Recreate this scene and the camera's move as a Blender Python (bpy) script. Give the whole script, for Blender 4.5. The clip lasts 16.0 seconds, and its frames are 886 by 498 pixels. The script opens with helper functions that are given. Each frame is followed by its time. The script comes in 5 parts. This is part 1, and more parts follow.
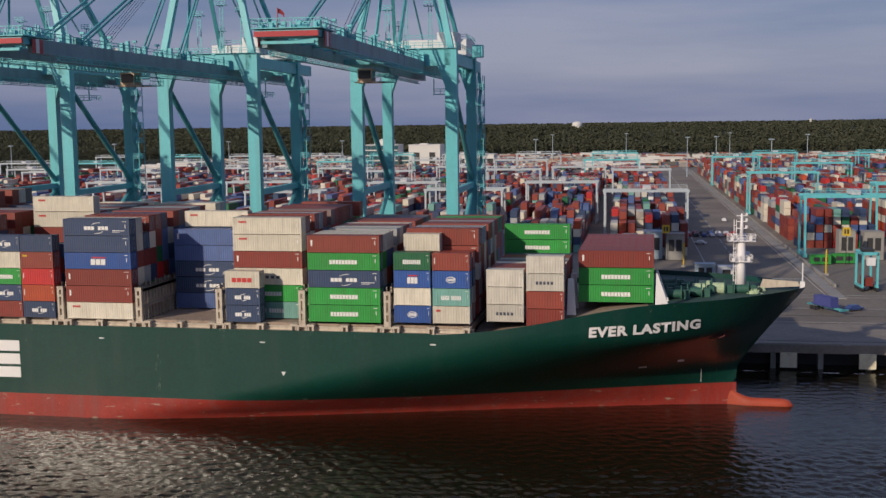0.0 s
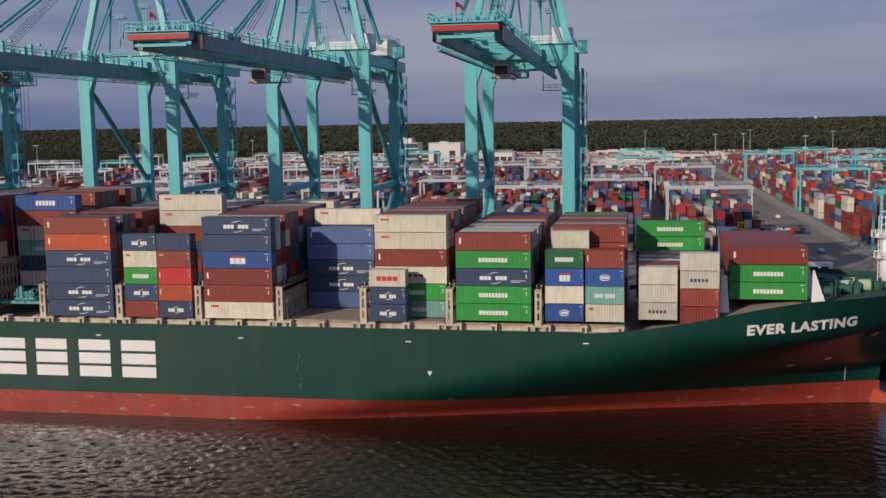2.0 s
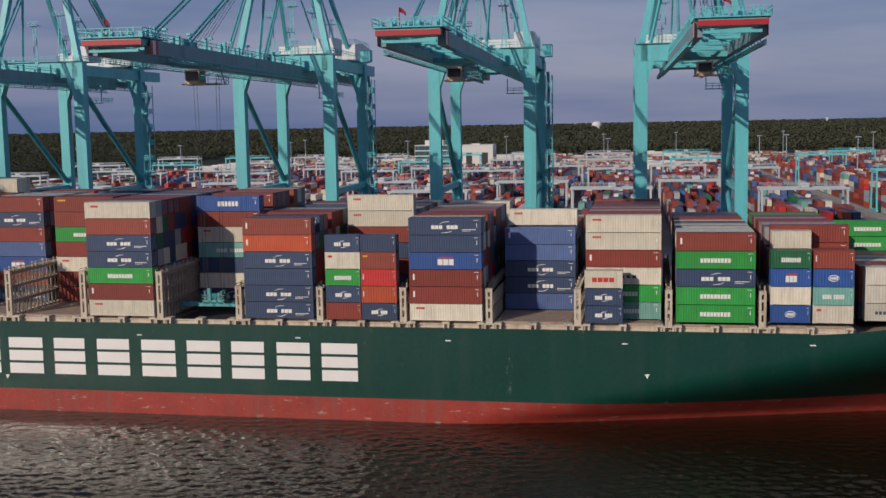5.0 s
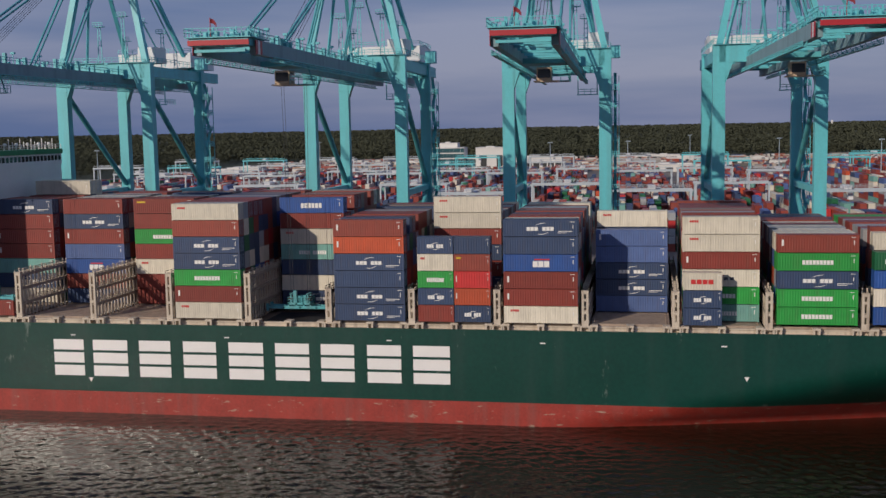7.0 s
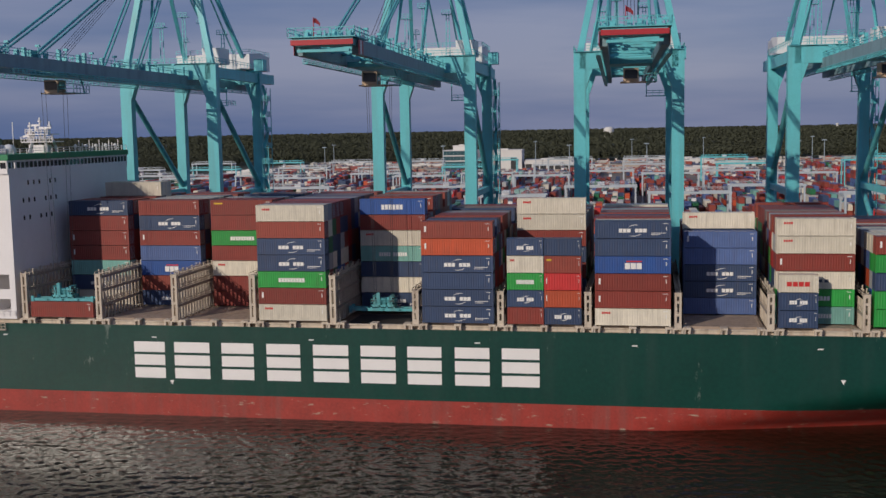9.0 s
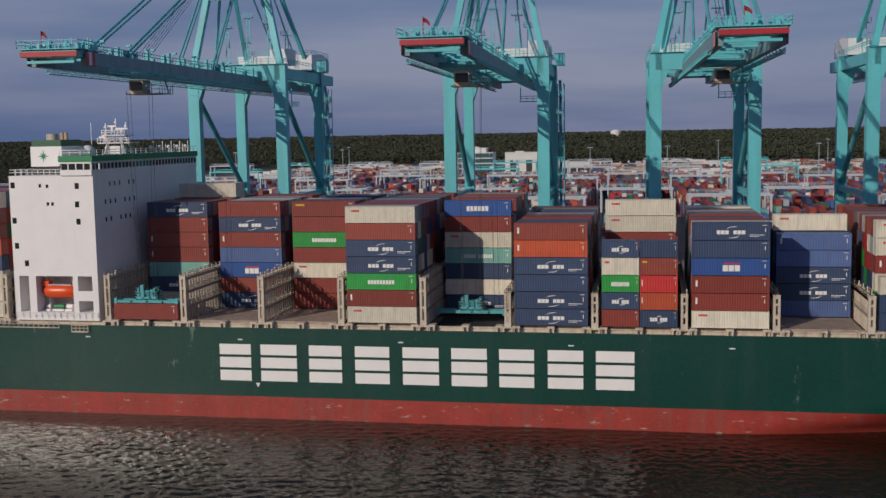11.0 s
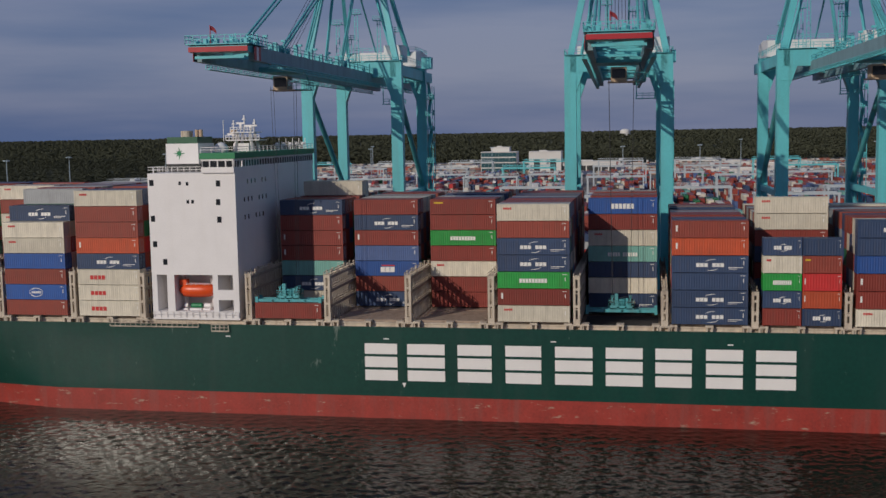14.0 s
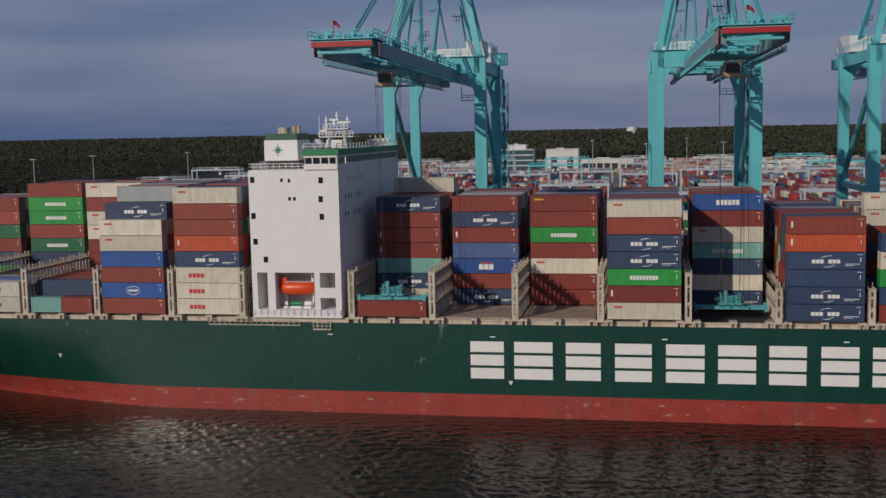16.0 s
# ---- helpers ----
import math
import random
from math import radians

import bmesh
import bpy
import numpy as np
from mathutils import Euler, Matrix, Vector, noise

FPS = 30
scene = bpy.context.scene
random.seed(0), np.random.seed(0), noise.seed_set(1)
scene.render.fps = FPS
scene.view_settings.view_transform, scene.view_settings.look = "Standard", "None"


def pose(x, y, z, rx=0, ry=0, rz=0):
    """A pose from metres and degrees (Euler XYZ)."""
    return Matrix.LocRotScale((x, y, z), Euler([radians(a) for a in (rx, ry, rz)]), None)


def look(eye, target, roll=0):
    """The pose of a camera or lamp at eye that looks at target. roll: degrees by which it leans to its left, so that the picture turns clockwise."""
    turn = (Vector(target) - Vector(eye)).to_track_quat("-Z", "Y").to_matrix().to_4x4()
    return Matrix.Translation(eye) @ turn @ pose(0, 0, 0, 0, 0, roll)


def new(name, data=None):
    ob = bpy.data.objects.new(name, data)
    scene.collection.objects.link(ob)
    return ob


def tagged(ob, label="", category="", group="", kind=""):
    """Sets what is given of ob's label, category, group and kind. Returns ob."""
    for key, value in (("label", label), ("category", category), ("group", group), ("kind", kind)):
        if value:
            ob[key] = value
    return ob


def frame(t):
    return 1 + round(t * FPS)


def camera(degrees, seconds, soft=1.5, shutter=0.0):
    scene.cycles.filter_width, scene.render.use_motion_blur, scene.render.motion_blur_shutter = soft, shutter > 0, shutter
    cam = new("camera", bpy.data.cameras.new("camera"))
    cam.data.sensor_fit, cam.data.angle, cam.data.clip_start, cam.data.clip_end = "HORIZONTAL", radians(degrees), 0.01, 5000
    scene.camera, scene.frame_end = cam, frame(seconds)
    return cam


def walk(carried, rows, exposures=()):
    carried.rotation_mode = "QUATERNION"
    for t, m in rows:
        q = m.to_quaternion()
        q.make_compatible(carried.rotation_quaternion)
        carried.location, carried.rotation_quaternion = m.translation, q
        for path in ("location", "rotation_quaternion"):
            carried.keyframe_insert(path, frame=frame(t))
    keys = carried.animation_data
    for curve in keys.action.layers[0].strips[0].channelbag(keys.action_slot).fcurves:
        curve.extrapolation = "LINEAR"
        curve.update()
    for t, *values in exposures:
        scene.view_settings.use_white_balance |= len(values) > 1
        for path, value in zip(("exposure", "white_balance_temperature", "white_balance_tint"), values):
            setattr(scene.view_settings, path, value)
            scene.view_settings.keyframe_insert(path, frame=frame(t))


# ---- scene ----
cam = camera(43.75, 16.0)
PATH = [
    (0, (99.60, -172.40, 49.80), (80.705, -74.846, 38.562), -0.73),
    (0.5, (93.76, -172.93, 49.78), (74.930, -75.365, 38.509), -0.79),
    (1, (87.63, -173.48, 49.77), (68.885, -75.908, 38.447), -0.85),
    (1.5, (81.32, -174.05, 49.75), (62.627, -76.475, 38.366), -0.90),
    (2, (74.81, -174.64, 49.73), (56.165, -77.053, 38.359), -0.94),
    (2.5, (68.23, -175.23, 49.72), (49.586, -77.646, 38.347), -0.98),
    (3, (61.50, -175.84, 49.70), (42.895, -78.246, 38.335), -1.01),
    (3.5, (55.10, -176.42, 49.68), (36.477, -78.825, 38.340), -1.03),
    (4, (49.33, -176.94, 49.67), (30.735, -79.334, 38.376), -1.05),
    (6.5, (27.90, -178.87, 49.61), (9.243, -81.240, 38.685), -1.06),
    (7, (24.06, -179.22, 49.60), (5.456, -81.572, 38.715), -1.06),
    (7.5, (20.26, -179.56, 49.59), (1.644, -81.909, 38.783), -1.05),
    (8, (16.62, -179.89, 49.58), (-2.006, -82.230, 38.855), -1.04),
    (8.5, (12.91, -180.23, 49.57), (-5.722, -82.559, 38.917), -1.03),
    (9, (9.16, -180.57, 49.56), (-9.443, -82.891, 38.916), -1.02),
    (11.5, (-10.43, -182.34, 49.51), (-29.102, -84.644, 39.140), -0.98),
    (12, (-14.75, -182.73, 49.50), (-33.412, -85.032, 39.131), -0.98),
    (12.5, (-19.06, -183.12, 49.48), (-37.717, -85.424, 39.083), -0.98),
    (13, (-23.49, -183.52, 49.47), (-42.108, -85.814, 39.101), -0.99),
    (13.5, (-27.88, -183.91, 49.46), (-46.477, -86.207, 39.072), -1.00),
    (14, (-32.27, -184.31, 49.45), (-50.857, -86.607, 39.016), -1.01),
    (14.5, (-36.89, -184.73, 49.44), (-55.426, -87.021, 38.942), -1.03),
    (15, (-41.54, -185.15, 49.43), (-60.054, -87.440, 38.900), -1.06),
    (15.5, (-46.11, -185.56, 49.41), (-64.625, -87.858, 38.843), -1.09),
    (16, (-50.70, -185.97, 49.40), (-69.262, -88.283, 38.808), -1.13),
]
walk(cam, [(t, look(eye, target, roll)) for t, eye, target, roll in PATH], [(0.0, 0.21, 6900, 10), (4.0, 0.10, 6680, 10), (9.0, -0.02, 6480, 10), (12.5, -0.19, 6430, 8), (16.0, -0.26, 6430, 8)])

# ---- light ----
SUN_FROM = Vector((-0.53, -0.85, 0.405)).normalized()
world = bpy.data.worlds.new("sky")
scene.world = world
world.use_nodes = True
wn, wl = world.node_tree.nodes, world.node_tree.links
wn.clear()
w_out, w_bg = wn.new("ShaderNodeOutputWorld"), wn.new("ShaderNodeBackground")
sky = wn.new("ShaderNodeTexSky")
sky.sky_type, sky.sun_disc = "NISHITA", False
sky.sun_elevation = math.asin(SUN_FROM.z)
sky.sun_rotation = math.atan2(SUN_FROM.x, SUN_FROM.y)
sky.air_density, sky.dust_density, sky.ozone_density = 1.2, 1.0, 3.0
w_co, w_map, w_noise, w_ramp, w_mix = (wn.new("ShaderNode" + k) for k in ("TexCoord", "Mapping", "TexNoise", "ValToRGB", "MixRGB"))
w_map.inputs["Scale"].default_value = (1.0, 1.0, 9.0)
w_noise.inputs["Scale"].default_value, w_noise.inputs["Detail"].default_value = 1.7, 6.0
w_ramp.color_ramp.elements[0].position, w_ramp.color_ramp.elements[1].position = 0.40, 0.66
w_ramp.color_ramp.elements[0].color, w_ramp.color_ramp.elements[1].color = (0.82, 1.31, 2.93, 1), (2.32, 2.5, 3.85, 1)
w_mix.inputs[0].default_value = 0.88
wl.new(w_co.outputs["Generated"], w_map.inputs["Vector"])
wl.new(w_map.outputs[0], w_noise.inputs["Vector"])
wl.new(w_noise.outputs["Fac"], w_ramp.inputs["Fac"])
wl.new(w_ramp.outputs["Color"], w_mix.inputs[2])
wl.new(sky.outputs[0], w_mix.inputs[1])
wl.new(w_mix.outputs[0], w_bg.inputs["Color"])
w_bg.inputs["Strength"].default_value = 0.10
wl.new(w_bg.outputs[0], w_out.inputs["Surface"])
sun = new("sun", bpy.data.lights.new("sun", "SUN"))
sun.data.energy, sun.data.angle, sun.data.color = 2.7, radians(0.6), (1.0, 0.89, 0.77)
sun.matrix_world = look((-200, -300, 200), Vector((-200, -300, 200)) - SUN_FROM)

# ---- materials ----
MATS = {}


def material(name, colour, rough=0.5, metal=0.0, vary=0.12, scale=1.5, fine=14.0, bump=0.02, dirt=None, dirt_amount=0.0, streaks=0.0, per_object=0.0, per_island=0.0, spec=0.5, island_colours=None, chips=None):
    """Painted or natural surface: colour varied at two scales, with stains, rain streaks and fine relief."""
    if name in MATS:
        return MATS[name]
    m = MATS[name] = bpy.data.materials.new(name)
    m.use_nodes = True
    n, l = m.node_tree.nodes, m.node_tree.links
    b = n["Principled BSDF"]
    b.inputs["Roughness"].default_value, b.inputs["Metallic"].default_value = rough, metal
    b.inputs["Specular IOR Level"].default_value = spec
    co = n.new("ShaderNodeNewGeometry")
    big, small = n.new("ShaderNodeTexNoise"), n.new("ShaderNodeTexNoise")
    big.inputs["Scale"].default_value, big.inputs["Detail"].default_value = scale, 5.0
    small.inputs["Scale"].default_value, small.inputs["Detail"].default_value = fine, 3.0
    l.new(co.outputs["Position"], big.inputs["Vector"])
    l.new(co.outputs["Position"], small.inputs["Vector"])
    add = n.new("ShaderNodeMath")
    add.operation = "ADD"
    l.new(big.outputs["Fac"], add.inputs[0])
    l.new(small.outputs["Fac"], add.inputs[1])
    rng = n.new("ShaderNodeMapRange")
    rng.inputs["From Min"].default_value, rng.inputs["From Max"].default_value = 0.6, 1.4
    rng.inputs["To Min"].default_value, rng.inputs["To Max"].default_value = 1 - vary, 1 + vary
    l.new(add.outputs[0], rng.inputs["Value"])
    value = rng.outputs["Result"]
    if per_object or per_island:
        src = n.new("ShaderNodeObjectInfo").outputs["Random"] if per_object else co.outputs["Random Per Island"]
        r2 = n.new("ShaderNodeMapRange")
        amount = per_object or per_island
        r2.inputs["To Min"].default_value, r2.inputs["To Max"].default_value = 1 - amount, 1 + amount
        l.new(src, r2.inputs["Value"])
        mul = n.new("ShaderNodeMath")
        mul.operation = "MULTIPLY"
        l.new(value, mul.inputs[0])
        l.new(r2.outputs["Result"], mul.inputs[1])
        value = mul.outputs[0]
    base = n.new("ShaderNodeRGB")
    base.outputs[0].default_value = (*colour, 1)
    colour_out = base.outputs[0]
    if island_colours:
        ramp = n.new("ShaderNodeValToRGB")
        ramp.color_ramp.interpolation = "CONSTANT"
        el = ramp.color_ramp.elements
        while len(el) < len(island_colours):
            el.new(0.5)
        for i, c in enumerate(island_colours):
            el[i].position, el[i].color = i / len(island_colours), (*c, 1)
        l.new(co.outputs["Random Per Island"], ramp.inputs["Fac"])
        colour_out = ramp.outputs["Color"]
    hsv = n.new("ShaderNodeHueSaturation")
    l.new(colour_out, hsv.inputs["Color"])
    l.new(value, hsv.inputs["Value"])
    colour_out = hsv.outputs["Color"]
    if dirt_amount:
        stretch = n.new("ShaderNodeMapping")
        stretch.inputs["Scale"].default_value = (1, 1, 0.12 if streaks else 1)
        l.new(co.outputs["Position"], stretch.inputs["Vector"])
        dn, dr, dm = n.new("ShaderNodeTexNoise"), n.new("ShaderNodeMapRange"), n.new("ShaderNodeMixRGB")
        dn.inputs["Scale"].default_value, dn.inputs["Detail"].default_value = streaks or scale * 2, 8.0
        l.new(stretch.outputs[0], dn.inputs["Vector"])
        dr.inputs["From Min"].default_value, dr.inputs["From Max"].default_value = 0.48, 0.72
        dr.inputs["To Max"].default_value = dirt_amount
        l.new(dn.outputs["Fac"], dr.inputs["Value"])
        l.new(dr.outputs["Result"], dm.inputs[0])
        l.new(colour_out, dm.inputs[1])
        dm.inputs[2].default_value = (*dirt, 1)
        colour_out = dm.outputs[0]
    if chips:
        cmap, cn, cr, cm = (n.new("ShaderNode" + k) for k in ("Mapping", "TexNoise", "MapRange", "MixRGB"))
        cmap.inputs["Scale"].default_value = chips[1]
        cn.inputs["Scale"].default_value, cn.inputs["Detail"].default_value, cn.inputs["Roughness"].default_value = 1.0, 6.0, 0.7
        cr.inputs["From Min"].default_value, cr.inputs["From Max"].default_value = chips[2], chips[2] + 0.05
        cr.inputs["To Max"].default_value = 0.75
        l.new(co.outputs["Position"], cmap.inputs["Vector"])
        l.new(cmap.outputs[0], cn.inputs["Vector"])
        l.new(cn.outputs["Fac"], cr.inputs["Value"])
        l.new(cr.outputs["Result"], cm.inputs[0])
        l.new(colour_out, cm.inputs[1])
        cm.inputs[2].default_value = (*chips[0], 1)
        colour_out = cm.outputs[0]
    l.new(colour_out, b.inputs["Base Color"])
    if bump:
        bp = n.new("ShaderNodeBump")
        bp.inputs["Strength"].default_value, bp.inputs["Distance"].default_value = 0.4, bump
        l.new(small.outputs["Fac"], bp.inputs["Height"])
        l.new(bp.outputs[0], b.inputs["Normal"])
    return m


RUST = (0.12, 0.055, 0.03)
PAINT = {
    "maroon": (0.225, 0.034, 0.023), "brick": (0.27, 0.050, 0.032), "orange": (0.48, 0.075, 0.026), "red": (0.48, 0.025, 0.025),
    "green": (0.022, 0.29, 0.048), "dark_green": (0.012, 0.13, 0.05), "navy": (0.030, 0.055, 0.120), "blue": (0.022, 0.085, 0.31), "steel": (0.075, 0.125, 0.29),
    "cream": (0.66, 0.60, 0.48), "white": (0.57, 0.53, 0.45), "teal": (0.16, 0.36, 0.31), "grey": (0.35, 0.36, 0.36), "yellow": (0.55, 0.36, 0.06),
}
BOX_PAINT = {k: material("container_" + k, c, 0.5, 0, 0.16, 0.5, 9.0, 0.01, (c[0] * 0.45 + 0.05, c[1] * 0.45 + 0.035, c[2] * 0.45 + 0.025), 0.4, 1.6, per_object=0.14) for k, c in PAINT.items()}
MIXED = [PAINT[k] for k in ("maroon", "brick", "navy", "maroon", "green", "cream", "brick", "blue", "maroon", "steel", "red", "brick", "cream", "dark_green", "navy", "maroon", "grey", "orange")]
M_MIXED = material("container_mixed", (0.2, 0.1, 0.1), 0.5, 0, 0.15, 0.4, 6.0, 0.01, (0.1, 0.07, 0.05), 0.25, 1.2, island_colours=MIXED)
YARD = [PAINT[k] for k in ("maroon", "brick", "maroon", "steel", "maroon", "navy", "cream", "orange", "maroon", "brick", "steel", "dark_green", "grey", "brick", "cream", "teal", "brick", "navy", "white", "red")]
M_YARD = material("container_yard", (0.2, 0.1, 0.1), 0.55, 0, 0.15, 0.2, 3.0, 0.0, island_colours=YARD)
M_MARK_W = material("marking_white", (0.78, 0.76, 0.72), 0.5, 0, 0.1, 2, 20, 0.0)
M_MARK_R = material("marking_red", (0.55, 0.03, 0.03), 0.5, 0, 0.1, 2, 20, 0.0)
M_MARK_D = material("marking_dark", (0.05, 0.06, 0.09), 0.5, 0, 0.1, 2, 20, 0.0)
M_MARK_G = material("marking_green", (0.02, 0.22, 0.06), 0.5, 0, 0.1, 2, 20, 0.0)
M_HULL = material("hull_green", (0.003, 0.046, 0.032), 0.4, 0, 0.2, 0.07, 1.5, 0.01, (0.03, 0.06, 0.05), 0.3, 0.35, spec=0.3, chips=((0.16, 0.2, 0.17), (0.5, 0.5, 0.16), 0.65))
hull_shader = M_HULL.node_tree.nodes["Principled BSDF"]
hull_shader.inputs["Coat Weight"].default_value, hull_shader.inputs["Coat Roughness"].default_value = 1.0, 0.23
M_BOOT = material("hull_red", (0.31, 0.036, 0.025), 0.5, 0, 0.28, 0.25, 3.0, 0.02, (0.23, 0.085, 0.07), 0.5, 0.7, chips=((0.42, 0.33, 0.24), (0.35, 0.35, 1.3), 0.615))
M_LETTER = material("hull_white", (0.80, 0.77, 0.74), 0.45, 0, 0.05, 0.3, 6.0, 0.0)
M_DECK = material("deck_primer", (0.35, 0.265, 0.20), 0.7, 0, 0.25, 0.6, 6.0, 0.01, (0.10, 0.07, 0.05), 0.6, 0.0)
M_COAM = material("deck_fittings_paint", (0.56, 0.48, 0.38), 0.6, 0, 0.18, 0.8, 9.0, 0.01, RUST, 0.45, 1.3)
# rust-stained paint, darkened to imitate the shadowed bands at the walkways
M_BAND_SHADE = material("shaded_band_steel", (0.32, 0.28, 0.235), 0.7, 0, 0.25, 0.8, 7.0, 0.01, RUST, 0.4, 0.0)
M_HOUSE = material("house_white", (0.80, 0.77, 0.76), 0.5, 0, 0.05, 0.3, 4.0, 0.0, (0.45, 0.38, 0.32), 0.06, 0.5)
M_HGREEN = material("house_green", (0.01, 0.20, 0.075), 0.5, 0, 0.1, 0.5, 6.0)
M_GLASS = material("window_glass", (0.015, 0.018, 0.022), 0.08, 0, 0.1, 0.5, 2.0, 0.0)
# dark steel; also painted shade under the quay, in the hold and anchor pocket
M_DARK = material("dark_steel_and_shade", (0.03, 0.03, 0.032), 0.6, 0, 0.2, 1.0, 8.0)
M_TEAL = material("crane_teal", (0.122, 0.51, 0.555), 0.45, 0, 0.10, 0.15, 3.0, 0.005, (0.13, 0.30, 0.31), 0.4, 0.5)
M_GIRDER = material("crane_girder_grey", (0.20, 0.31, 0.35), 0.55, 0, 0.12, 0.2, 3.0, 0.005, (0.09, 0.13, 0.14), 0.5, 0.5)
M_TEALD = material("crane_teal_aged", (0.085, 0.37, 0.40), 0.5, 0, 0.15, 0.3, 3.0, 0.005, (0.09, 0.15, 0.15), 0.5, 0.6)
M_CRED = material("crane_red", (0.42, 0.022, 0.032), 0.5, 0, 0.12, 0.5, 5.0)
M_FLAG = material("flag_red", (0.22, 0.02, 0.03), 0.8)
M_CWHITE = material("crane_white", (0.72, 0.72, 0.72), 0.5, 0, 0.08, 0.5, 5.0)
M_CAB = material("cab_tan", (0.50, 0.36, 0.24), 0.5, 0, 0.2, 0.8, 5.0)
M_YARDC = material("yard_crane_white", (0.42, 0.47, 0.50), 0.5, 0, 0.1, 0.3, 3.0)
M_STEELG = material("yard_crane_paint", (0.34, 0.42, 0.47), 0.5, 0, 0.1, 0.3, 3.0)
M_BOAT = material("lifeboat_orange", (0.75, 0.085, 0.015), 0.35, 0, 0.08, 1.0, 8.0)
M_ROPE = material("rope_green", (0.42, 0.52, 0.33), 0.8, 0, 0.25, 2.0, 15.0)
M_WINCH = material("winch_green", (0.03, 0.11, 0.08), 0.6, 0, 0.2, 1.0, 8.0)
M_FDECK = material("deck_green", (0.025, 0.07, 0.055), 0.7, 0, 0.25, 0.6, 6.0, 0.01, (0.09, 0.075, 0.06), 0.4, 0.0)
M_ASPH = material("asphalt", (0.185, 0.158, 0.13), 0.85, 0, 0.25, 0.02, 0.6, 0.0, (0.30, 0.25, 0.20), 0.6, 0.0)
M_CONC = material("concrete", (0.30, 0.285, 0.26), 0.85, 0, 0.2, 0.1, 2.0, 0.01, (0.12, 0.11, 0.1), 0.5, 0.0)
M_QUAY = material("quay_concrete", (0.25, 0.215, 0.18), 0.85, 0, 0.2, 0.08, 1.5, 0.01, (0.07, 0.068, 0.066), 0.5, 0.0)
M_FEND = material("fender_face", (0.72, 0.64, 0.45), 0.7, 0, 0.15, 0.5, 4.0, 0.0, RUST, 0.3, 0.0)
M_LAND = material("forest_floor", (0.05, 0.06, 0.034), 0.95, 0, 0.3, 0.004, 0.05, 0.0)
M_LEAF = material("forest_leaves", (0.070, 0.074, 0.047), 0.95, 0, 0.3, 0.006, 0.03, 0.0, per_island=0.07, spec=0.05)
M_BUILD = material("building_white", (0.66, 0.64, 0.60), 0.6, 0, 0.06, 0.1, 2.0, 0.0)
M_BGLASS = material("building_glass", (0.04, 0.10, 0.115), 0.15, 0, 0.1, 0.2, 2.0, 0.0)
M_LINE = material("road_paint", (0.60, 0.58, 0.53), 0.7, 0, 0.15, 0.5, 6.0, 0.0)
M_YELL = material("safety_yellow", (0.60, 0.40, 0.02), 0.6, 0, 0.1, 0.5, 6.0, 0.0)


def water_material():
    m = bpy.data.materials.new("harbour_water")
    m.use_nodes = True
    n, l = m.node_tree.nodes, m.node_tree.links
    b = n["Principled BSDF"]
    b.inputs["Base Color"].default_value = (0.0125, 0.0098, 0.0046, 1)
    b.inputs["Roughness"].default_value, b.inputs["IOR"].default_value = 0.04, 1.33
    co, mp, a, b1 = (n.new("ShaderNode" + k) for k in ("NewGeometry", "Mapping", "TexNoise", "Bump"))
    mp.inputs["Rotation"].default_value, mp.inputs["Scale"].default_value = (0, 0, radians(-16)), (1.7, 2.6, 1)
    a.inputs["Scale"].default_value, a.inputs["Detail"].default_value, a.inputs["Roughness"].default_value = 1.0, 2.0, 0.5
    l.new(co.outputs["Position"], mp.inputs["Vector"])
    l.new(mp.outputs[0], a.inputs["Vector"])
    b1.inputs["Strength"].default_value, b1.inputs["Distance"].default_value = 1.0, 0.06
    l.new(a.outputs["Fac"], b1.inputs["Height"])
    l.new(b1.outputs[0], b.inputs["Normal"])
    return m


M_WATER = water_material()


